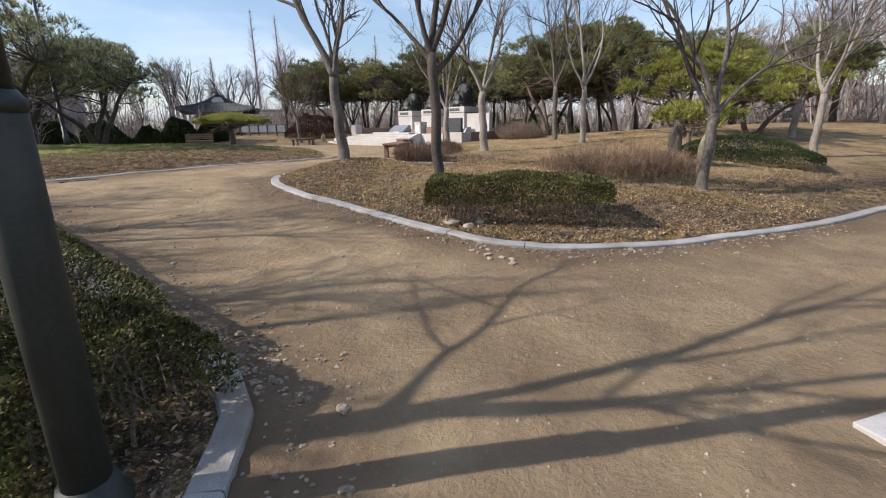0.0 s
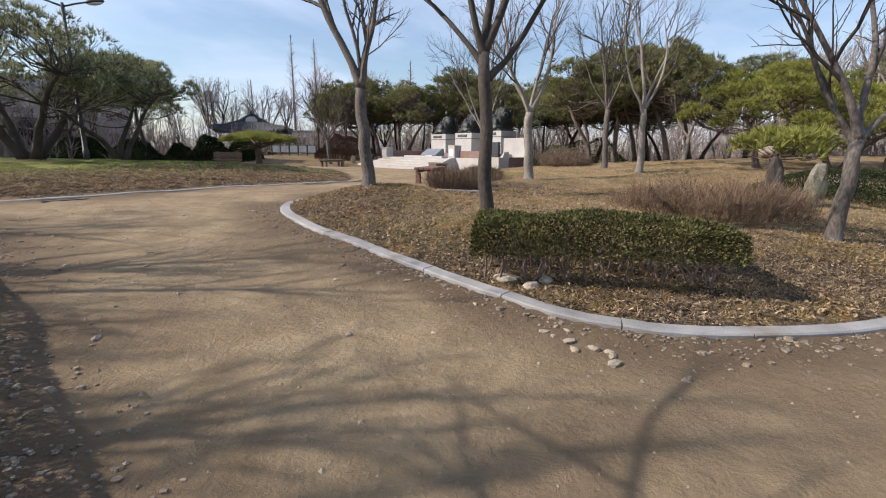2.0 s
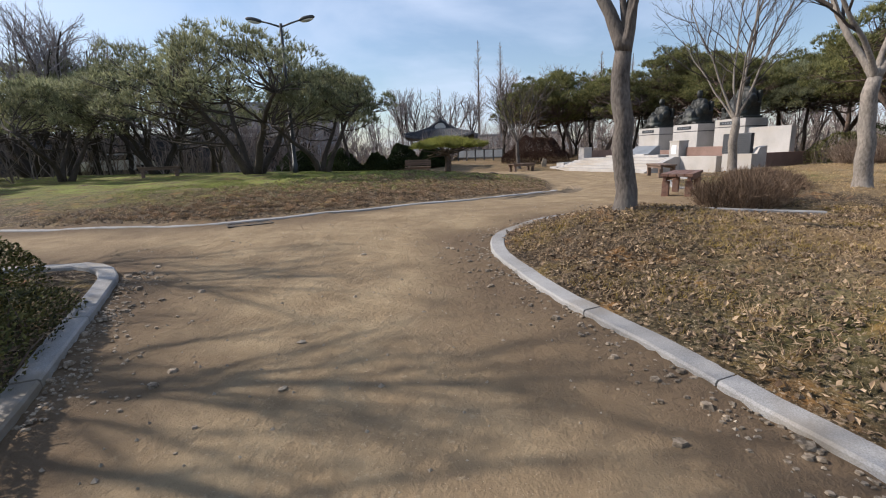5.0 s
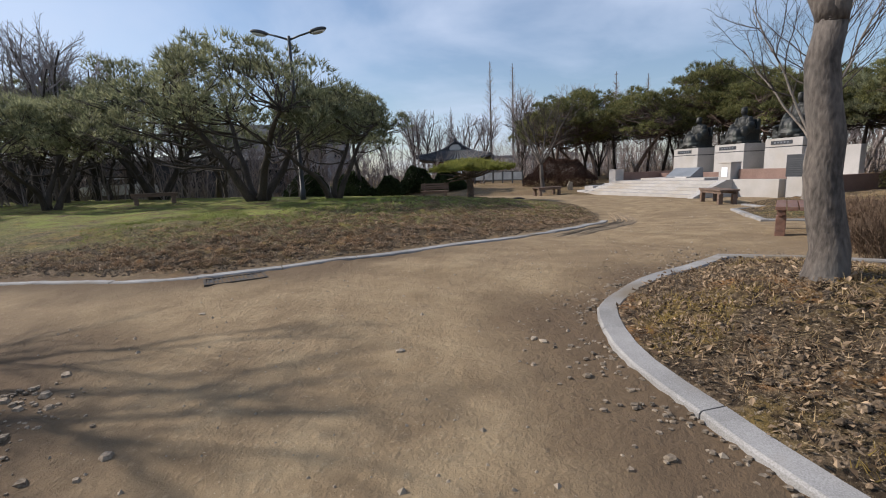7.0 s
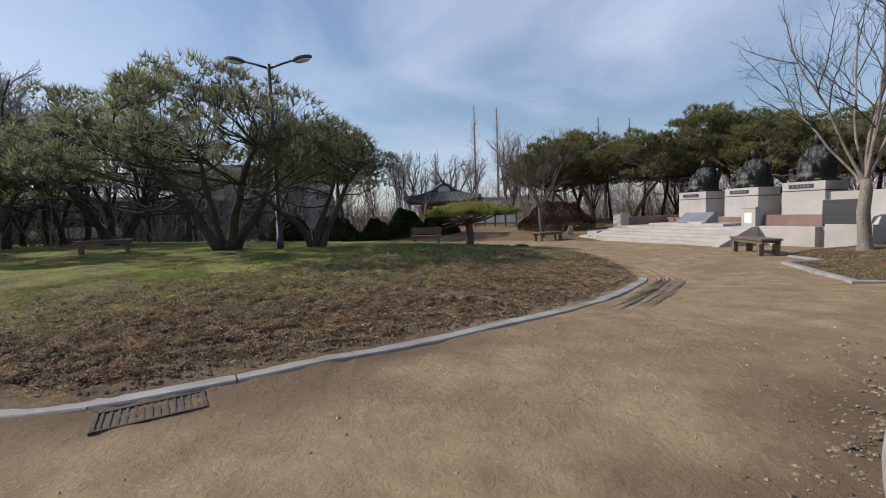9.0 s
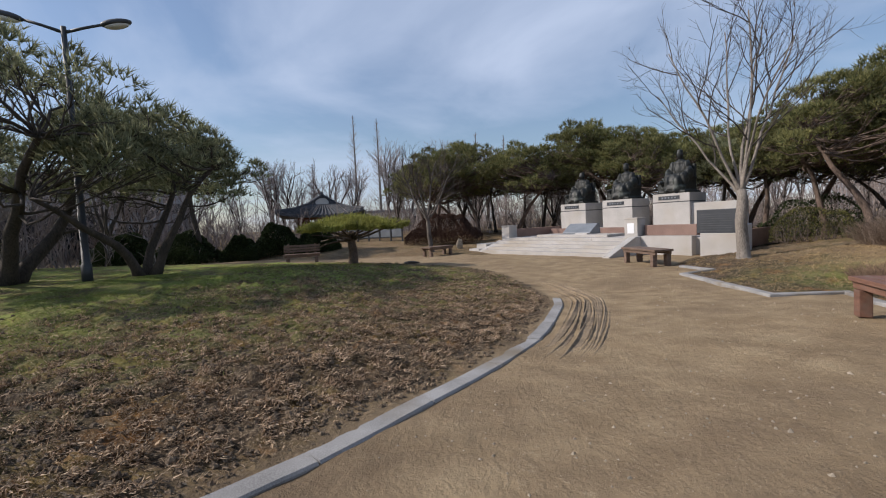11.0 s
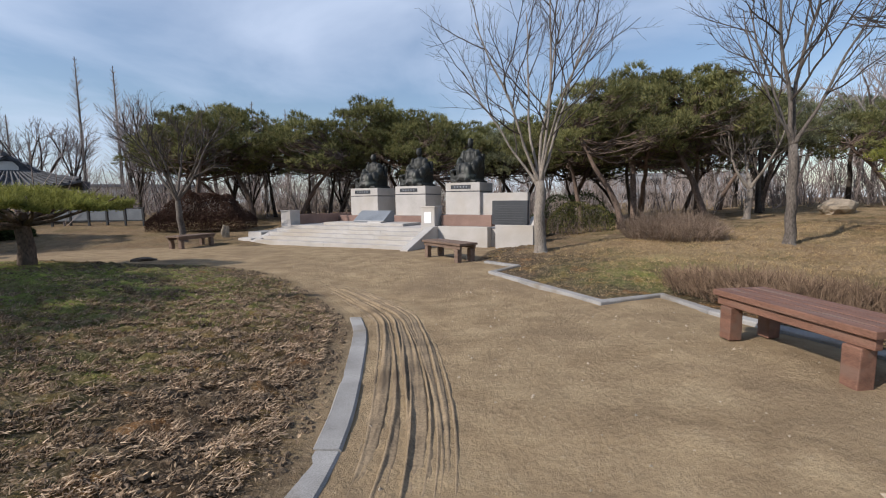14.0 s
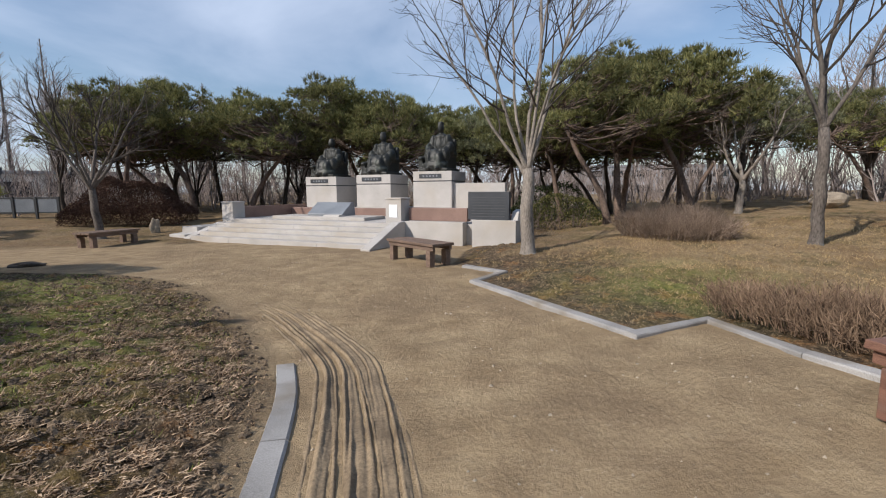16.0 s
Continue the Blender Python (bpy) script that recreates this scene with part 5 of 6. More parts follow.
# ---- pavilion ----
def pavilion(x, y, z, turn):
    e = thing("pavilion", x, y, z, turn, "traditional timber pavilion with a curved grey tiled roof", "pavilion")
    stone("stone_base", (5.0, 4.0, 0.5), (0, 0, -0.3), GRANITE, e)
    for sx in (-2.1, -0.7, 0.7, 2.1):
        for sy in (-1.6, 1.6):
            g = Geo()
            g.tube([Vector((sx, sy, 0.15)), Vector((sx, sy, 2.5))], [0.13, 0.12], 10)
            g.make("column", REDWOOD, e, "", True)
    for sy in (-1.6, 1.6):
        stone("beam", (4.6, 0.16, 0.26), (0, sy, 2.3), REDWOOD, e)
        stone("rail", (4.2, 0.06, 0.08), (0, sy, 0.75), REDWOOD, e)
    stone("beam", (0.16, 3.36, 0.26), (-2.2, 0, 2.3), REDWOOD, e)
    stone("beam", (0.16, 3.36, 0.26), (2.2, 0, 2.3), REDWOOD, e)
    # hipped skirt with lifted corners, then the gabled ridge
    bm = bmesh.new()
    n = 14

    def ring(hx, hy, zz, up):
        pts = []
        for (ax, ay), (bx, by) in zip(((-1, -1), (1, -1), (1, 1), (-1, 1)), ((1, -1), (1, 1), (-1, 1), (-1, -1))):
            for k in range(n):
                t = k / n
                q = abs(2 * t - 1) ** 3
                pts.append(bm.verts.new(((ax + (bx - ax) * t) * hx * (1 + 0.03 * q), (ay + (by - ay) * t) * hy * (1 + 0.03 * q), zz + up * q)))
        return pts

    rings = [ring(3.4, 2.9, 2.42, 0.32), ring(3.38, 2.88, 2.54, 0.32), ring(2.6, 2.0, 2.82, 0.16), ring(1.75, 1.0, 3.3, 0.0), ring(1.7, 0.05, 3.95, 0.0)]
    for r0, r1 in zip(rings, rings[1:]):
        for k in range(4 * n):
            bm.faces.new((r0[k], r0[(k + 1) % (4 * n)], r1[(k + 1) % (4 * n)], r1[k]))
    bm.faces.new(rings[0][::-1])
    roof = part("roof", bm, ROOF, e)
    g = Geo()
    for k in range(27):
        q = -3.3 + 6.6 * k / 26
        up = 0.32 * abs(q / 3.3) ** 3
        for s in (-1, 1):
            g.tube([Vector((q, s * 2.93, 2.56 + up)), Vector((q * 0.76, s * 2.0, 2.87 + up * 0.5)), Vector((q * 0.5, s * 1.0, 3.36)), Vector((q * 0.5, s * 0.1, 3.97))], [0.055] * 4, 5)
    for k in range(20):
        q = -2.8 + 5.6 * k / 19
        up = 0.32 * abs(q / 2.8) ** 3
        for s in (-1, 1):
            g.tube([Vector((s * 3.43, q, 2.56 + up)), Vector((s * 2.6, q * 0.7, 2.87 + up * 0.5)), Vector((s * 1.78, q * 0.34, 3.34))], [0.055] * 3, 5)
    tagged(g.make("tile_mass", ROOF, roof), kind="stuff")
    g = Geo()
    g.tube([Vector((-1.95, 0, 4.14)), Vector((-1.2, 0, 4.04)), Vector((1.2, 0, 4.04)), Vector((1.95, 0, 4.14))], [0.12] * 4, 6)
    for sx in (-1, 1):
        for sy in (-1, 1):
            g.tube([Vector((sx * 1.75, 0, 4.02)), Vector((sx * 1.75, sy * 1.0, 3.42)), Vector((sx * 2.6, sy * 2.0, 3.06)), Vector((sx * 3.45, sy * 2.95, 2.95))], [0.1, 0.1, 0.09, 0.08], 6)
    g.make("ridge", ROOF, roof, "pale-edged ridge tiles")
    stone("gable", (0.06, 1.5, 0.45), (1.72, 0, 3.35), PLASTER, roof, 0, taper=1)
    stone("gable", (0.06, 1.5, 0.45), (-1.72, 0, 3.35), PLASTER, roof, 0, taper=1)
    return e


pavilion(-20.0, 41.8, 0.25, 108)

def fence(x0, y0, x1, y1, n):
    e = thing("fence", x0, y0, None, math.degrees(math.atan2(y1 - y0, x1 - x0)), "low grey-blue metal railing near the pavilion", "fence")
    length = math.hypot(x1 - x0, y1 - y0)
    for k in range(n + 1):
        stone("post", (0.08, 0.08, 0.95), (length * k / n, 0, -0.1), METAL, e, 0.005)
    for z in (0.2, 0.78):
        stone("rail", (length, 0.04, 0.06), (length / 2, 0, z), METAL, e, 0.004)
    for k in range(n):
        stone("panel", (length / n - 0.14, 0.02, 0.5), (length * (k + 0.5) / n, 0, 0.26), GRANITE_GREY, e, 0)


fence(-16.6, 37.4, -12.6, 36.4, 5)

# ---- far buildings beyond the trees ----
def building(x, y, turn, w, d, hgt, wall_mat, label, rows=2, cols=6, roof_mat=None):
    e = thing("building", x, y, None, turn, label, "building", "", 0.4)
    stone("wall", (w, d, hgt), (0, 0, 0), wall_mat, e, 0.05)
    stone("roof", (w + 0.3, d + 0.3, 0.3), (0, 0, hgt), roof_mat or WALL_GREY, e, 0.03)
    for r in range(rows):
        for c in range(cols):
            stone("window", (w / cols * 0.6, 0.1, hgt / rows * 0.45), (-w / 2 + w / cols * (c + 0.5), -d / 2 - 0.04, hgt / rows * (r + 0.3)), GLASS_DARK, e, 0)
    return e


building(-44, 27, 62, 26, 8, 3.3, WALL_DARK, "long low dark building with a pale roof edge behind the trees", 1, 8, PLASTER)
building(-58, 26, 66, 14, 8, 3.2, PLASTER, "low pale building behind the trees", 1, 4)
building(-62, 62, 40, 22, 12, 9.0, WALL_GREY, "grey flat-roofed building beyond the trees", 3, 7)
building(-22, 66, 10, 14, 6, 2.6, PLASTER, "low pale building beyond the pavilion", 1, 5)
building(52, 74, -30, 30, 10, 4.5, WALL_GREY, "grey building behind the pine grove", 2, 8)


def car(x, y, turn):
    e = thing("car", x, y, None, turn, "parked white car seen between tree trunks", "car")
    bm = bmesh.new()
    prof = [(-2.1, 0.3), (-2.15, 0.75), (-1.9, 0.92), (-1.3, 0.98), (-0.7, 1.42), (0.7, 1.45), (1.5, 1.0), (2.05, 0.9), (2.15, 0.6), (2.1, 0.3)]
    a = [bm.verts.new((px, -0.85, pz)) for px, pz in prof]
    b = [bm.verts.new((px, 0.85, pz)) for px, pz in prof]
    bm.faces.new(a)
    bm.faces.new(b[::-1])
    for i in range(len(prof)):
        bm.faces.new((a[i], b[i], b[(i + 1) % len(prof)], a[(i + 1) % len(prof)]))
    bmesh.ops.recalc_face_normals(bm, faces=bm.faces[:])
    bmesh.ops.bevel(bm, geom=bm.edges[:], offset=0.07, segments=2, affect="EDGES")
    part("body", bm, CARPAINT, e)
    for s in (-1, 1):
        part("side_window", block((1.9, 0.02, 0.34), (0, s * 0.86, 0.98), 0), GLASS_DARK, e)
        for wx in (-1.3, 1.3):
            bm = bmesh.new()
            bmesh.ops.create_cone(bm, cap_ends=True, segments=20, radius1=0.32, radius2=0.32, depth=0.22, matrix=Matrix.Translation((wx, s * 0.78, 0.32)) @ Matrix.Rotation(math.pi / 2, 4, "X"))
            part("wheel", bm, RUBBER, e)


car(-36.2, 23.0, 62)

def light_tower(x, y, height):
    e = thing("light_tower", x, y, None, 25, "tall lattice floodlight tower beyond the trees", "light tower", "", 0.5)
    for sx in (-1, 1):
        for sy in (-1, 1):
            g = Geo()
            g.tube([Vector((sx * 0.6, sy * 0.6, 0)), Vector((sx * 0.45, sy * 0.45, height))], [0.09, 0.07], 5)
            g.make("mast", METAL, e)
    for k in range(6):
        z = height * (0.3 + 0.12 * k)
        stone("brace", (1.3, 1.3, 0.12), (0, 0, z), METAL, e, 0)
    stone("platform", (2.4, 1.6, 0.2), (0, 0, height - 1.0), METAL, e, 0)
    stone("floodlight", (1.3, 0.7, 1.0), (0, 0, height), METAL, e, 0.05)


light_tower(-51.5, 88.2, 10.0)

# ---- small things ----
def rock(x, y, size, seed, name="stone", label="", mat=None, group="", turn=0.0, sink=0.3, sub=2):
    bm = bmesh.new()
    bmesh.ops.create_icosphere(bm, subdivisions=sub, radius=1)
    off = Vector((seed * 3.1, seed * 1.7, 0))
    for v in bm.verts:
        k = 1 + 0.35 * noise.noise(v.co * 1.3 + off) + 0.15 * noise.noise(v.co * 3 + off)
        v.co = Vector((v.co.x * size[0] * k, v.co.y * size[1] * k, v.co.z * size[2] * k))
    ob = part(name, bm, mat or STONE)
    ob.matrix_basis = pose(x, y, h(x, y) + size[2] * (1 - 2 * sink), 0, 0, turn)
    return tagged(ob, label, "stone", group)


rock(6.0, 10.5, (0.17, 0.14, 0.42), 1, "standing_stone", "mossy grey standing stone on dry grass", MOSSY, sink=0.12, sub=3)
rock(5.3, 10.6, (0.15, 0.14, 0.42), 2, "standing_stone", "dark weathered standing stone on dry grass", BARK_DARK, sink=0.1, sub=3)
rock(8.3, 12.9, (0.35, 0.3, 0.28), 3, "boulder", "pale rounded boulder on dry grass", sub=3)
rock(-9.24, 24.9, (0.28, 0.14, 0.06), 5, "flat_stone", "dark flat stone at the lawn's far edge", BARK_DARK, turn=8, sub=3)
rock(-8.4, 31.6, (0.16, 0.12, 0.3), 6, "stub_stone", "short pale stone marker beside the bare tree", turn=8, sink=0.2, sub=3)
rock(13.1, 23.3, (0.7, 0.45, 0.4), 4, "boulder", "pale boulder on the dry slope", sub=3)
for i, (sx, sy, w) in enumerate([(0.31, 5.12, 0.06), (0.48, 4.99, 0.075), (0.37, 5.06, 0.04), (0.49, 4.85, 0.06), (0.63, 4.9, 0.065), (0.74, 4.86, 0.05), (0.72, 4.67, 0.08), (-1.19, 4.86, 0.045), (-0.24, 5.62, 0.035), (-0.56, 5.0, 0.03), (-7.1, 8.56, 0.045), (-4.94, 8.59, 0.05), (-4.11, 9.12, 0.045), (-4.03, 9.08, 0.05), (-2.99, 8.47, 0.055), (-1.64, 6.01, 0.045), (-4.05, 6.62, 0.045), (-3.72, 6.12, 0.04), (-2.92, 5.44, 0.035), (-0.8, 6.26, 0.05), (-0.93, 6.13, 0.045), (0.75, 4.8, 0.06), (-2.92, 4.54, 0.055), (0.5, 5.17, 0.045), (-2.46, 3.71, 0.04)]):
    w *= 0.68
    rock(sx, sy, (w * 1.25, w * 0.8, w * 0.5), 10 + i, label="small pale angular stone lying on the sandy path", group="stones on the path", turn=37 * i, sink=0.36, sub=1)
for i, (sx, sy, w) in enumerate([(0.08, 6.2, 0.12), (0.32, 6.02, 0.1), (0.46, 6.16, 0.1)]):
    rock(sx, sy, (w * 1.2, w * 0.8, w * 0.42), 40 + i, label="flat pale stone at the foot of the hedge", group="stones by the hedge", turn=50 * i, sink=0.4, sub=2)
slab = part("paving_slab", block((0.55, 0.5, 0.07), (0, 0, 0), 0.01, wear=0.01), GRANITE)
slab.matrix_basis = pose(2.51, 1.91, h(2.51, 1.91) - 0.02, 0, 0, 18)
tagged(slab, "loose pale granite slab lying on the path", "paving slab")


def grate(x, y, turn):
    e = thing("drain_grate", x, y, None, turn, "rusty iron drain grate set beside the kerb", "drain", "", 0.009)
    for s in (-1, 1):
        part("frame_bar", block((0.66, 0.03, 0.03), (0, s * 0.17, -0.012), 0.003), IRON, e)
        part("frame_bar", block((0.03, 0.37, 0.03), (s * 0.33, 0, -0.012), 0.003), IRON, e)
    for k in range(13):
        part("bar", block((0.018, 0.31, 0.025), (-0.29 + 0.048 * k, 0, -0.012), 0.002), IRON, e)
    # thin dark plate standing in for the shade below the bars
    part("pit_shade", block((0.64, 0.33, 0.004), (0, 0, 0.0), 0), WALL_DARK, e)


grate(-7.91, 9.56, 57)


# tyre ruts beside the lawn's end
def ruts():
    line = spline([(-5.66, 13.4), (-5.2, 14.6), (-4.9, 15.95), (-4.7, 17.2), (-4.66, 18.05), (-4.98, 19.6), (-5.6, 21.0)], 0.06)
    pts = [Vector((a, b, 0)) for a, b in line]
    g, across = Geo(), 90
    rnd = random.Random(4)
    ridges = [(0.05 + 0.9 * (k + rnd.random()) / 15, rnd.uniform(0.008, 0.02), rnd.uniform(0.012, 0.03)) for k in range(15)] + [(0.12, 0.03, 0.035), (0.36, 0.025, 0.035), (0.45, 0.018, 0.03), (0.25, 0.016, 0.025)]
    n = len(pts)
    xs, ys = [], []
    for i, p in enumerate(pts):
        d = (pts[min(i + 1, n - 1)] - pts[max(i - 1, 0)]).normalized()
        for k in range(across):
            w = 0.03 + 0.72 * k / (across - 1)
            xs.append(p.x + d.y * w)
            ys.append(p.y - d.x * w)
    zs = heights(np.array(xs), np.array(ys))
    for i in range(n):
        t = i / (n - 1)
        fade = min(1, t * 5) * min(1, (1 - t) * 4)
        for k in range(across):
            w = k / (across - 1)
            q = i * across + k
            dz = 0.0
            for c, wd, dp in ridges:
                cc = c + 0.03 * math.sin(t * 9 + c * 20)
                live = 0.5 + 0.5 * math.sin(t * 7 + c * 31)
                e2 = math.exp(-((w - cc) / wd) ** 2)
                e3 = math.exp(-((w - cc - wd * 1.6) / wd) ** 2)
                dz += 1.25 * dp * live * (0.7 * e3 - e2)
            dz *= fade * min(1, w * 12) * min(1, (1 - w) * 4)
            dz += rnd.uniform(-0.004, 0.004) * fade
            edge_down = 0.03 * min(1, 14 * w, 5 * (1 - w)) * fade - 0.02
            g.v.append(Vector((xs[q], ys[q], zs[q] + edge_down + dz)))
    for i in range(n - 1):
        for k in range(across - 1):
            a = i * across + k
            g.f.append((a, a + 1, a + across + 1, a + across))
    ob = g.make("tyre_ruts", RUT, None, "", True)
    tagged(ob, "muddy tyre ruts pressed into the sandy path", "ruts", kind="structure")


RUT = material("rutted_earth", (0.135, 0.097, 0.06), (0.31, 0.233, 0.145), 5, 0.95, 0.6, 50, (0.12, 0.086, 0.052), dist=0.015)
ruts()


# ---- scattered leaves, gravel and grass ----
def scatter(name, count, box, area, dmin, dmax, seed, mat, label, make, weight=None):
    rs = np.random.RandomState(seed)
    x, y = rs.uniform(box[0], box[1], count), rs.uniform(box[2], box[3], count)
    s = inside_distance(area, x, y)
    keep = (s > dmin) & (s < dmax)
    if weight is not None:
        keep &= rs.rand(count) < weight(x, y, s)
    x, y = x[keep], y[keep]
    z = heights(x, y)
    rnd = random.Random(seed)
    g = Geo()
    for a, b, c in zip(x.tolist(), y.tolist(), z.tolist()):
        make(g, rnd, Vector((a, b, c)))
    return tagged(g.make(name, mat), label, "ground cover", kind="stuff")


def one_leaf(g, rnd, p):
    a = rnd.uniform(0, 6.283)
    d = Vector((math.cos(a), math.sin(a), rnd.uniform(-0.2, 0.9))).normalized()
    side = Vector((-math.sin(a), math.cos(a), rnd.uniform(-0.5, 0.5))).normalized()
    s = rnd.uniform(0.02, 0.05) if rnd.random() < 0.75 else rnd.uniform(0.04, 0.06)
    g.leaf(p + Vector((0, 0, rnd.uniform(0.004, 0.03))), d, side, s, s * rnd.uniform(0.16, 0.34), rnd.uniform(-0.7, 1.1))


def one_scrap(g, rnd, p):
    a = rnd.uniform(0, 6.283)
    d = Vector((math.cos(a), math.sin(a), rnd.uniform(-0.2, 0.9))).normalized()
    side = Vector((-math.sin(a), math.cos(a), rnd.uniform(-0.5, 0.5))).normalized()
    s = rnd.uniform(0.014, 0.042)
    g.leaf(p + Vector((0, 0, rnd.uniform(0.004, 0.022))), d, side, s, s * rnd.uniform(0.12, 0.28), rnd.uniform(-0.4, 0.6))


def one_tuft(g, rnd, p):
    for _ in range(5):
        d = rand_dir(rnd, Vector((0, 0, 1)), 0.9)
        g.blade(p + Vector((rnd.gauss(0, 0.025), rnd.gauss(0, 0.025), -0.005)), d, 0.0035, rnd.uniform(0.03, 0.075), d.cross(Vector((rnd.random(), rnd.random(), 0.1))).normalized())


def one_mat(g, rnd, p):
    """Matted dead blades, all combed much the same way."""
    p = p + Vector((0, 0, rnd.uniform(0.0, 0.03)))
    for _ in range(5):
        d = rand_dir(rnd, Vector((0.55, -0.35, 0.3)).normalized(), 0.8)
        d.z = abs(d.z) * 0.8
        g.blade(p + Vector((rnd.gauss(0, 0.018), rnd.gauss(0, 0.018), 0)), d, rnd.uniform(0.003, 0.0065), rnd.uniform(0.03, 0.075), d.cross(Vector((rnd.random() - .5, rnd.random() - .5, 1))).normalized())


def one_pebble(g, rnd, p):
    s = rnd.uniform(0.005, 0.016) * (1.6 if rnd.random() < 0.1 else 1)
    b = len(g.v)
    a = rnd.uniform(0, 3)
    for k in range(4):
        g.v.append(p + Vector((math.cos(a + k * 1.57) * s * rnd.uniform(0.7, 1.3), math.sin(a + k * 1.57) * s * rnd.uniform(0.7, 1.3), -0.002)))
    g.v.append(p + Vector((rnd.uniform(-.3, .3) * s, rnd.uniform(-.3, .3) * s, s * rnd.uniform(0.6, 1.0))))
    g.f += [(b + k, b + (k + 1) % 4, b + 4) for k in range(4)]


scatter("leaf_litter", 90000, (-13, -4.4, 7, 22), LAWN_AREA, 0.2, 9, 1, LITTER, "brown fallen leaves scattered over the lawn", one_scrap, lambda x, y, s: np.clip(1.25 - s / 5, 0.12, 1) * np.clip(0.75 + 0.9 * rolling(x, y, 5.3, 3.0) + 0.6 * rolling(x, y, 14.0), 0.08, 1) * (1 - 0.6 * smooth(17, 19, y)))
scatter("leaf_litter", 52000, (-4, 6, 5, 13), ISLAND_AREA, 0.16, 4, 2, LITTER, "brown fallen leaves on the planted island", one_leaf, lambda x, y, s: np.clip(1.15 - s / 3.2, 0.1, 1))
scatter("leaf_litter", 16000, (-6.6, -1.0, -1, 7), CORNER_AREA, 0.15, 3, 3, LITTER, "brown fallen leaves under the corner hedge", one_leaf)
scatter("grass", 40000, (-14, -4.4, 8, 23), LAWN_AREA, 0.4, 14, 4, GRASS, "short green grass between fallen leaves", one_tuft, lambda x, y, s: np.clip(smooth(1.2, 5.0, s) + 0.5 * smooth(16, 19, y), 0, 1) * (rolling(x, y, 1.6) > -0.3))
scatter("dry_grass", 26000, (-4, 9, 5.5, 22), ISLAND_AREA, 0.3, 10, 5, STRAW, "dry straw-coloured grass on the island", one_tuft, lambda x, y, s: 0.35 + 0.65 * smooth(0.6, 2.5, s))
scatter("grass", 16000, (-4, 5, 5, 13), ISLAND_AREA, 0.25, 5, 21, MOSS, "sparse olive grass on the planted island", one_tuft, lambda x, y, s: 1.0 * (rolling(x, y, 2.2) + 0.4 * rolling(x, y, 7.0) > 0.25))
scatter("gravel", 15000, (-8, 3, 0.5, 13), ISLAND_AREA, -4.5, -0.02, 6, STONE, "fine pale gravel strewn on the path", one_pebble, lambda x, y, s: (inside_distance(CORNER_AREA, x, y) < -0.02) * (inside_distance(LAWN_AREA, x, y) < -0.02) * np.clip(0.12 + 0.6 * np.exp(s / 0.22), 0, 1))
scatter("gravel", 4000, (-7, 0, 12, 24), LAWN_AREA, -5, -0.02, 7, STONE, "fine pale gravel strewn on the path", one_pebble, lambda x, y, s: (inside_distance(ISLAND_AREA, x, y) < -0.02) * 0.16)


def one_rubble(g, rnd, p):
    s = rnd.uniform(0.005, 0.018) * (2.0 if rnd.random() < 0.09 else 1)
    b, a = len(g.v), rnd.uniform(0, 3)
    for lev, (q, zz) in enumerate(((1.0, -0.15), (0.75, 0.55))):
        for k in range(5):
            r2 = s * q * rnd.uniform(0.7, 1.3)
            g.v.append(p + Vector((math.cos(a + k * 1.257) * r2 * 1.2, math.sin(a + k * 1.257) * r2, zz * s)))
    g.f += [(b + k, b + (k + 1) % 5, b + 5 + (k + 1) % 5, b + 5 + k) for k in range(5)] + [tuple(b + 5 + k for k in range(5))]


RUBBLE = material("dirty_rubble", (0.1, 0.075, 0.05), (0.42, 0.34, 0.25), 9, 0.95, 0.4, 50, per_piece=0.4)
scatter("rubble", 130000, (-5, 6, 4, 13), ISLAND_AREA, -0.7, -0.01, 8, RUBBLE, "broken stone rubble along the kerb's foot", one_rubble, lambda x, y, s: (inside_distance(CORNER_AREA, x, y) < -0.02) * (inside_distance(LAWN_AREA, x, y) < -0.02) * 0.42 * np.exp(s / 0.15))
scatter("rubble", 110000, (-7.5, 0, 1.5, 7.5), CORNER_AREA, -0.9, -0.01, 9, RUBBLE, "broken stone rubble along the kerb's foot", one_rubble, lambda x, y, s: 0.55 * np.exp(s / 0.16) * (rolling(x, y, 1.5) > -0.5))


def one_straw(g, rnd, p):
    a = rnd.uniform(0, 6.283)
    d = Vector((math.cos(a), math.sin(a), rnd.uniform(-0.05, 0.3))).normalized()
    g.blade(p + Vector((0, 0, rnd.uniform(0.006, 0.025))), d, rnd.uniform(0.001, 0.0025), rnd.uniform(0.03, 0.1), Vector((-d.y, d.x, 0.2)).normalized())


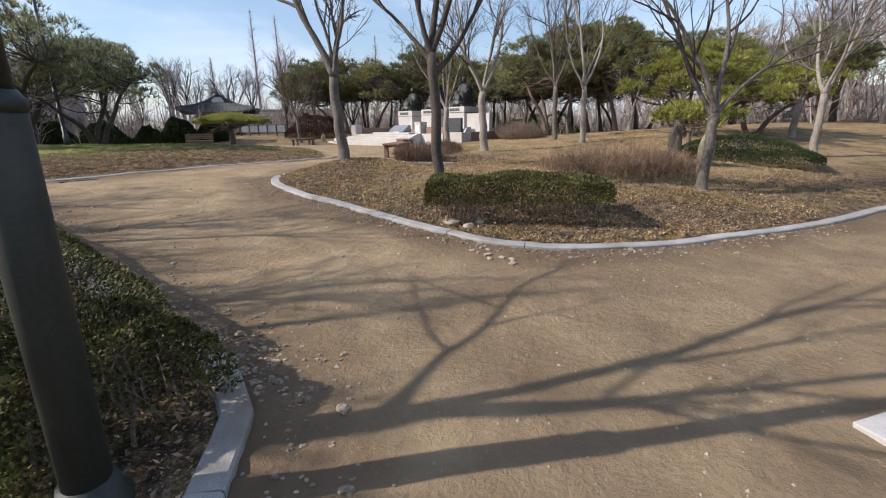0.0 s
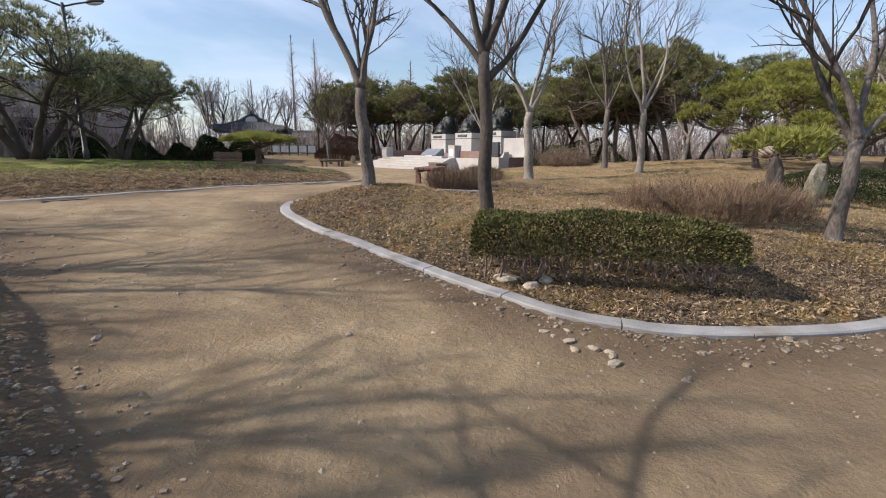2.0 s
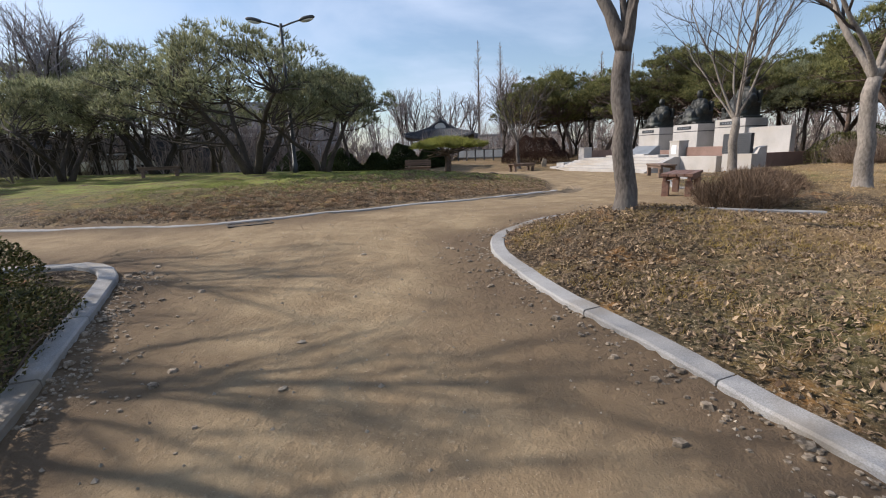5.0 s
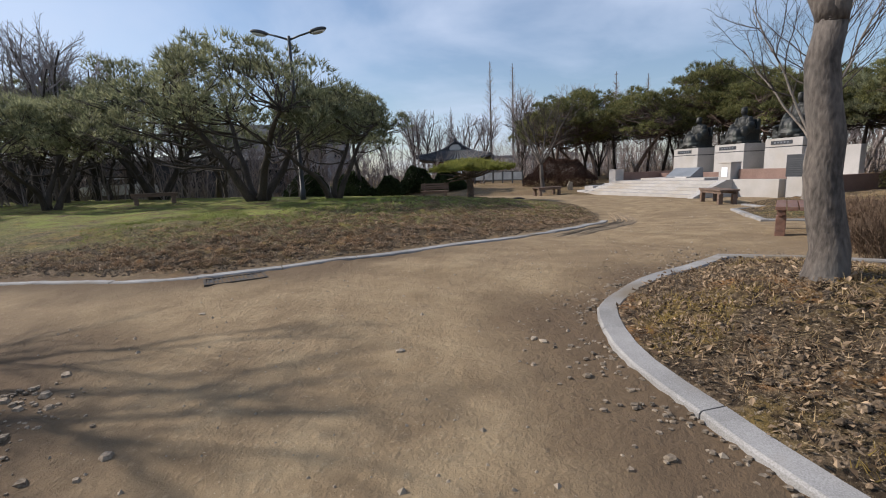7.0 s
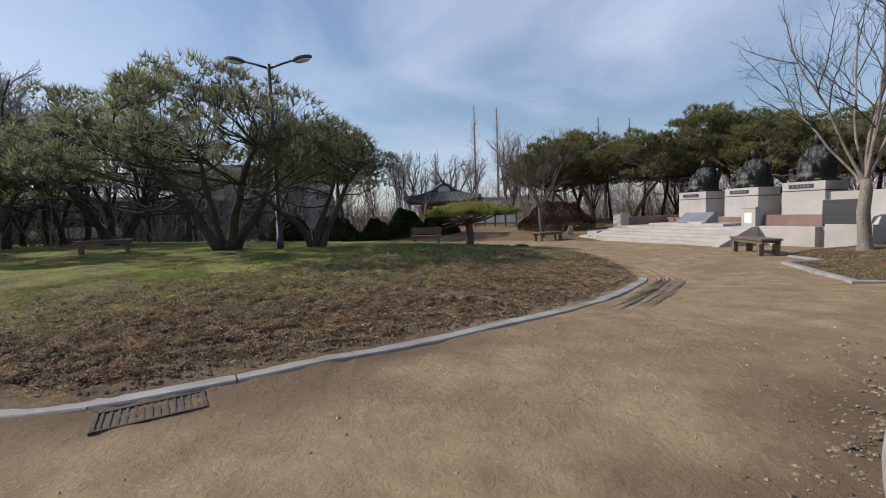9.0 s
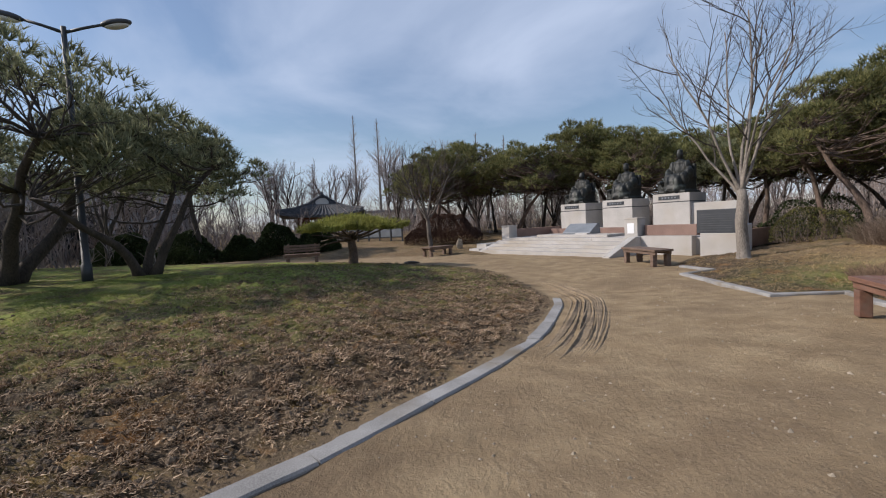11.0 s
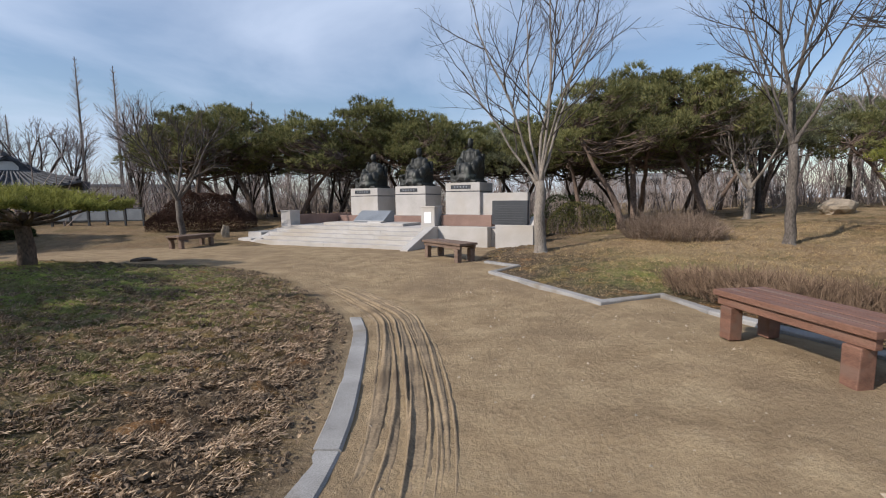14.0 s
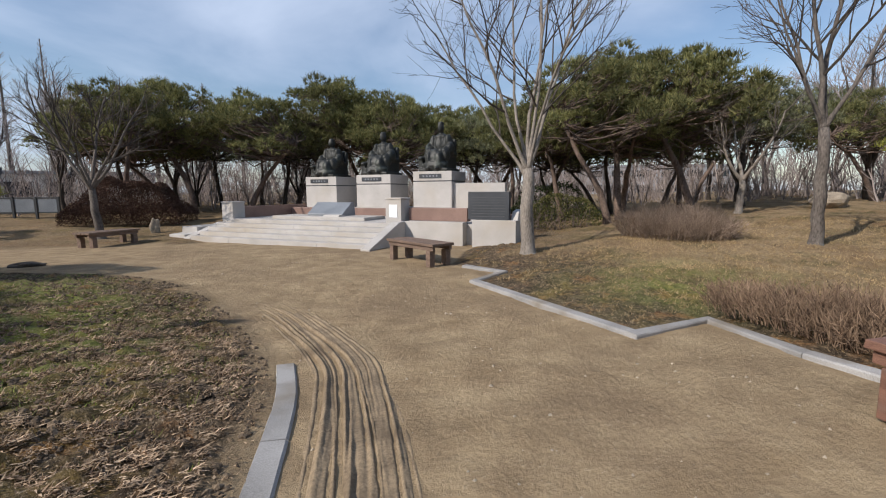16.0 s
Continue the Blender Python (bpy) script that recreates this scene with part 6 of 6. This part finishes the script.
scatter("straw", 60000, (-4, 6, 5, 13), ISLAND_AREA, 0.2, 5, 11, STRAW, "dead straw lying on the planted island", one_straw, lambda x, y, s: np.clip(0.35 + s / 3, 0, 1))
scatter("straw", 26000, (-12, -4.4, 8, 23), LAWN_AREA, 0.25, 8, 12, LITTER, "dead stalks lying on the lawn", one_straw)
scatter("dead_grass", 140000, (-12.5, -4.4, 8, 22), LAWN_AREA, 0.4, 6, 13, DEAD, "matted tufts of dead brown grass on the lawn", one_mat, lambda x, y, s: (rolling(x, y, 9.0) + 0.8 * rolling(x, y, 17.0, 2.0) > -0.05) * np.clip(1.15 - s / 6, 0.15, 1) * smooth(-12.5, -9.0, x) * (1 - smooth(18.0, 22.0, y)))
scatter("dead_grass", 13000, (-4, 4, 5, 13), ISLAND_AREA, 0.25, 4, 14, LITTER, "tufts of dead brown grass on the island", one_tuft, lambda x, y, s: (rolling(x, y, 4.0) + 0.4 * rolling(x, y, 11.0) > -0.1) * 1.0)


def one_clod(g, rnd, p):
    s = rnd.uniform(0.008, 0.024)
    b, a = len(g.v), rnd.uniform(0, 3)
    for q, zz in ((1.0, -0.3), (0.85, 0.45), (0.4, 0.95)):
        for k in range(5):
            r2 = s * q * rnd.uniform(0.6, 1.35)
            g.v.append(p + Vector((math.cos(a + k * 1.257) * r2 * 1.35, math.sin(a + k * 1.257) * r2, zz * s * rnd.uniform(0.7, 1.2))))
    for lev in (0, 5):
        g.f += [(b + lev + k, b + lev + (k + 1) % 5, b + lev + 5 + (k + 1) % 5, b + lev + 5 + k) for k in range(5)]
    g.f.append(tuple(b + 10 + k for k in range(5)))


CLOD = material("crumbly_soil", (0.05, 0.035, 0.023), (0.26, 0.192, 0.125), 20, 0.98, 0.6, 90, per_piece=0.5)
scatter("soil_clods", 42000, (-12, -4.4, 8, 23), LAWN_AREA, 0.22, 6, 15, CLOD, "crumbled dark soil clods and worm casts on the lawn", one_clod, lambda x, y, s: np.clip(1.1 - s / 5, 0.1, 1) * (rolling(x, y, 5.0, 1.0) + 0.5 * rolling(x, y, 12.0) > -0.35))
scatter("soil_clods", 9000, (-4, 3, 5, 12), ISLAND_AREA, 0.22, 2.5, 16, CLOD, "crumbled dark soil clods on the island", one_clod, lambda x, y, s: (rolling(x, y, 5.0, 1.0) > -0.2) * 0.8)
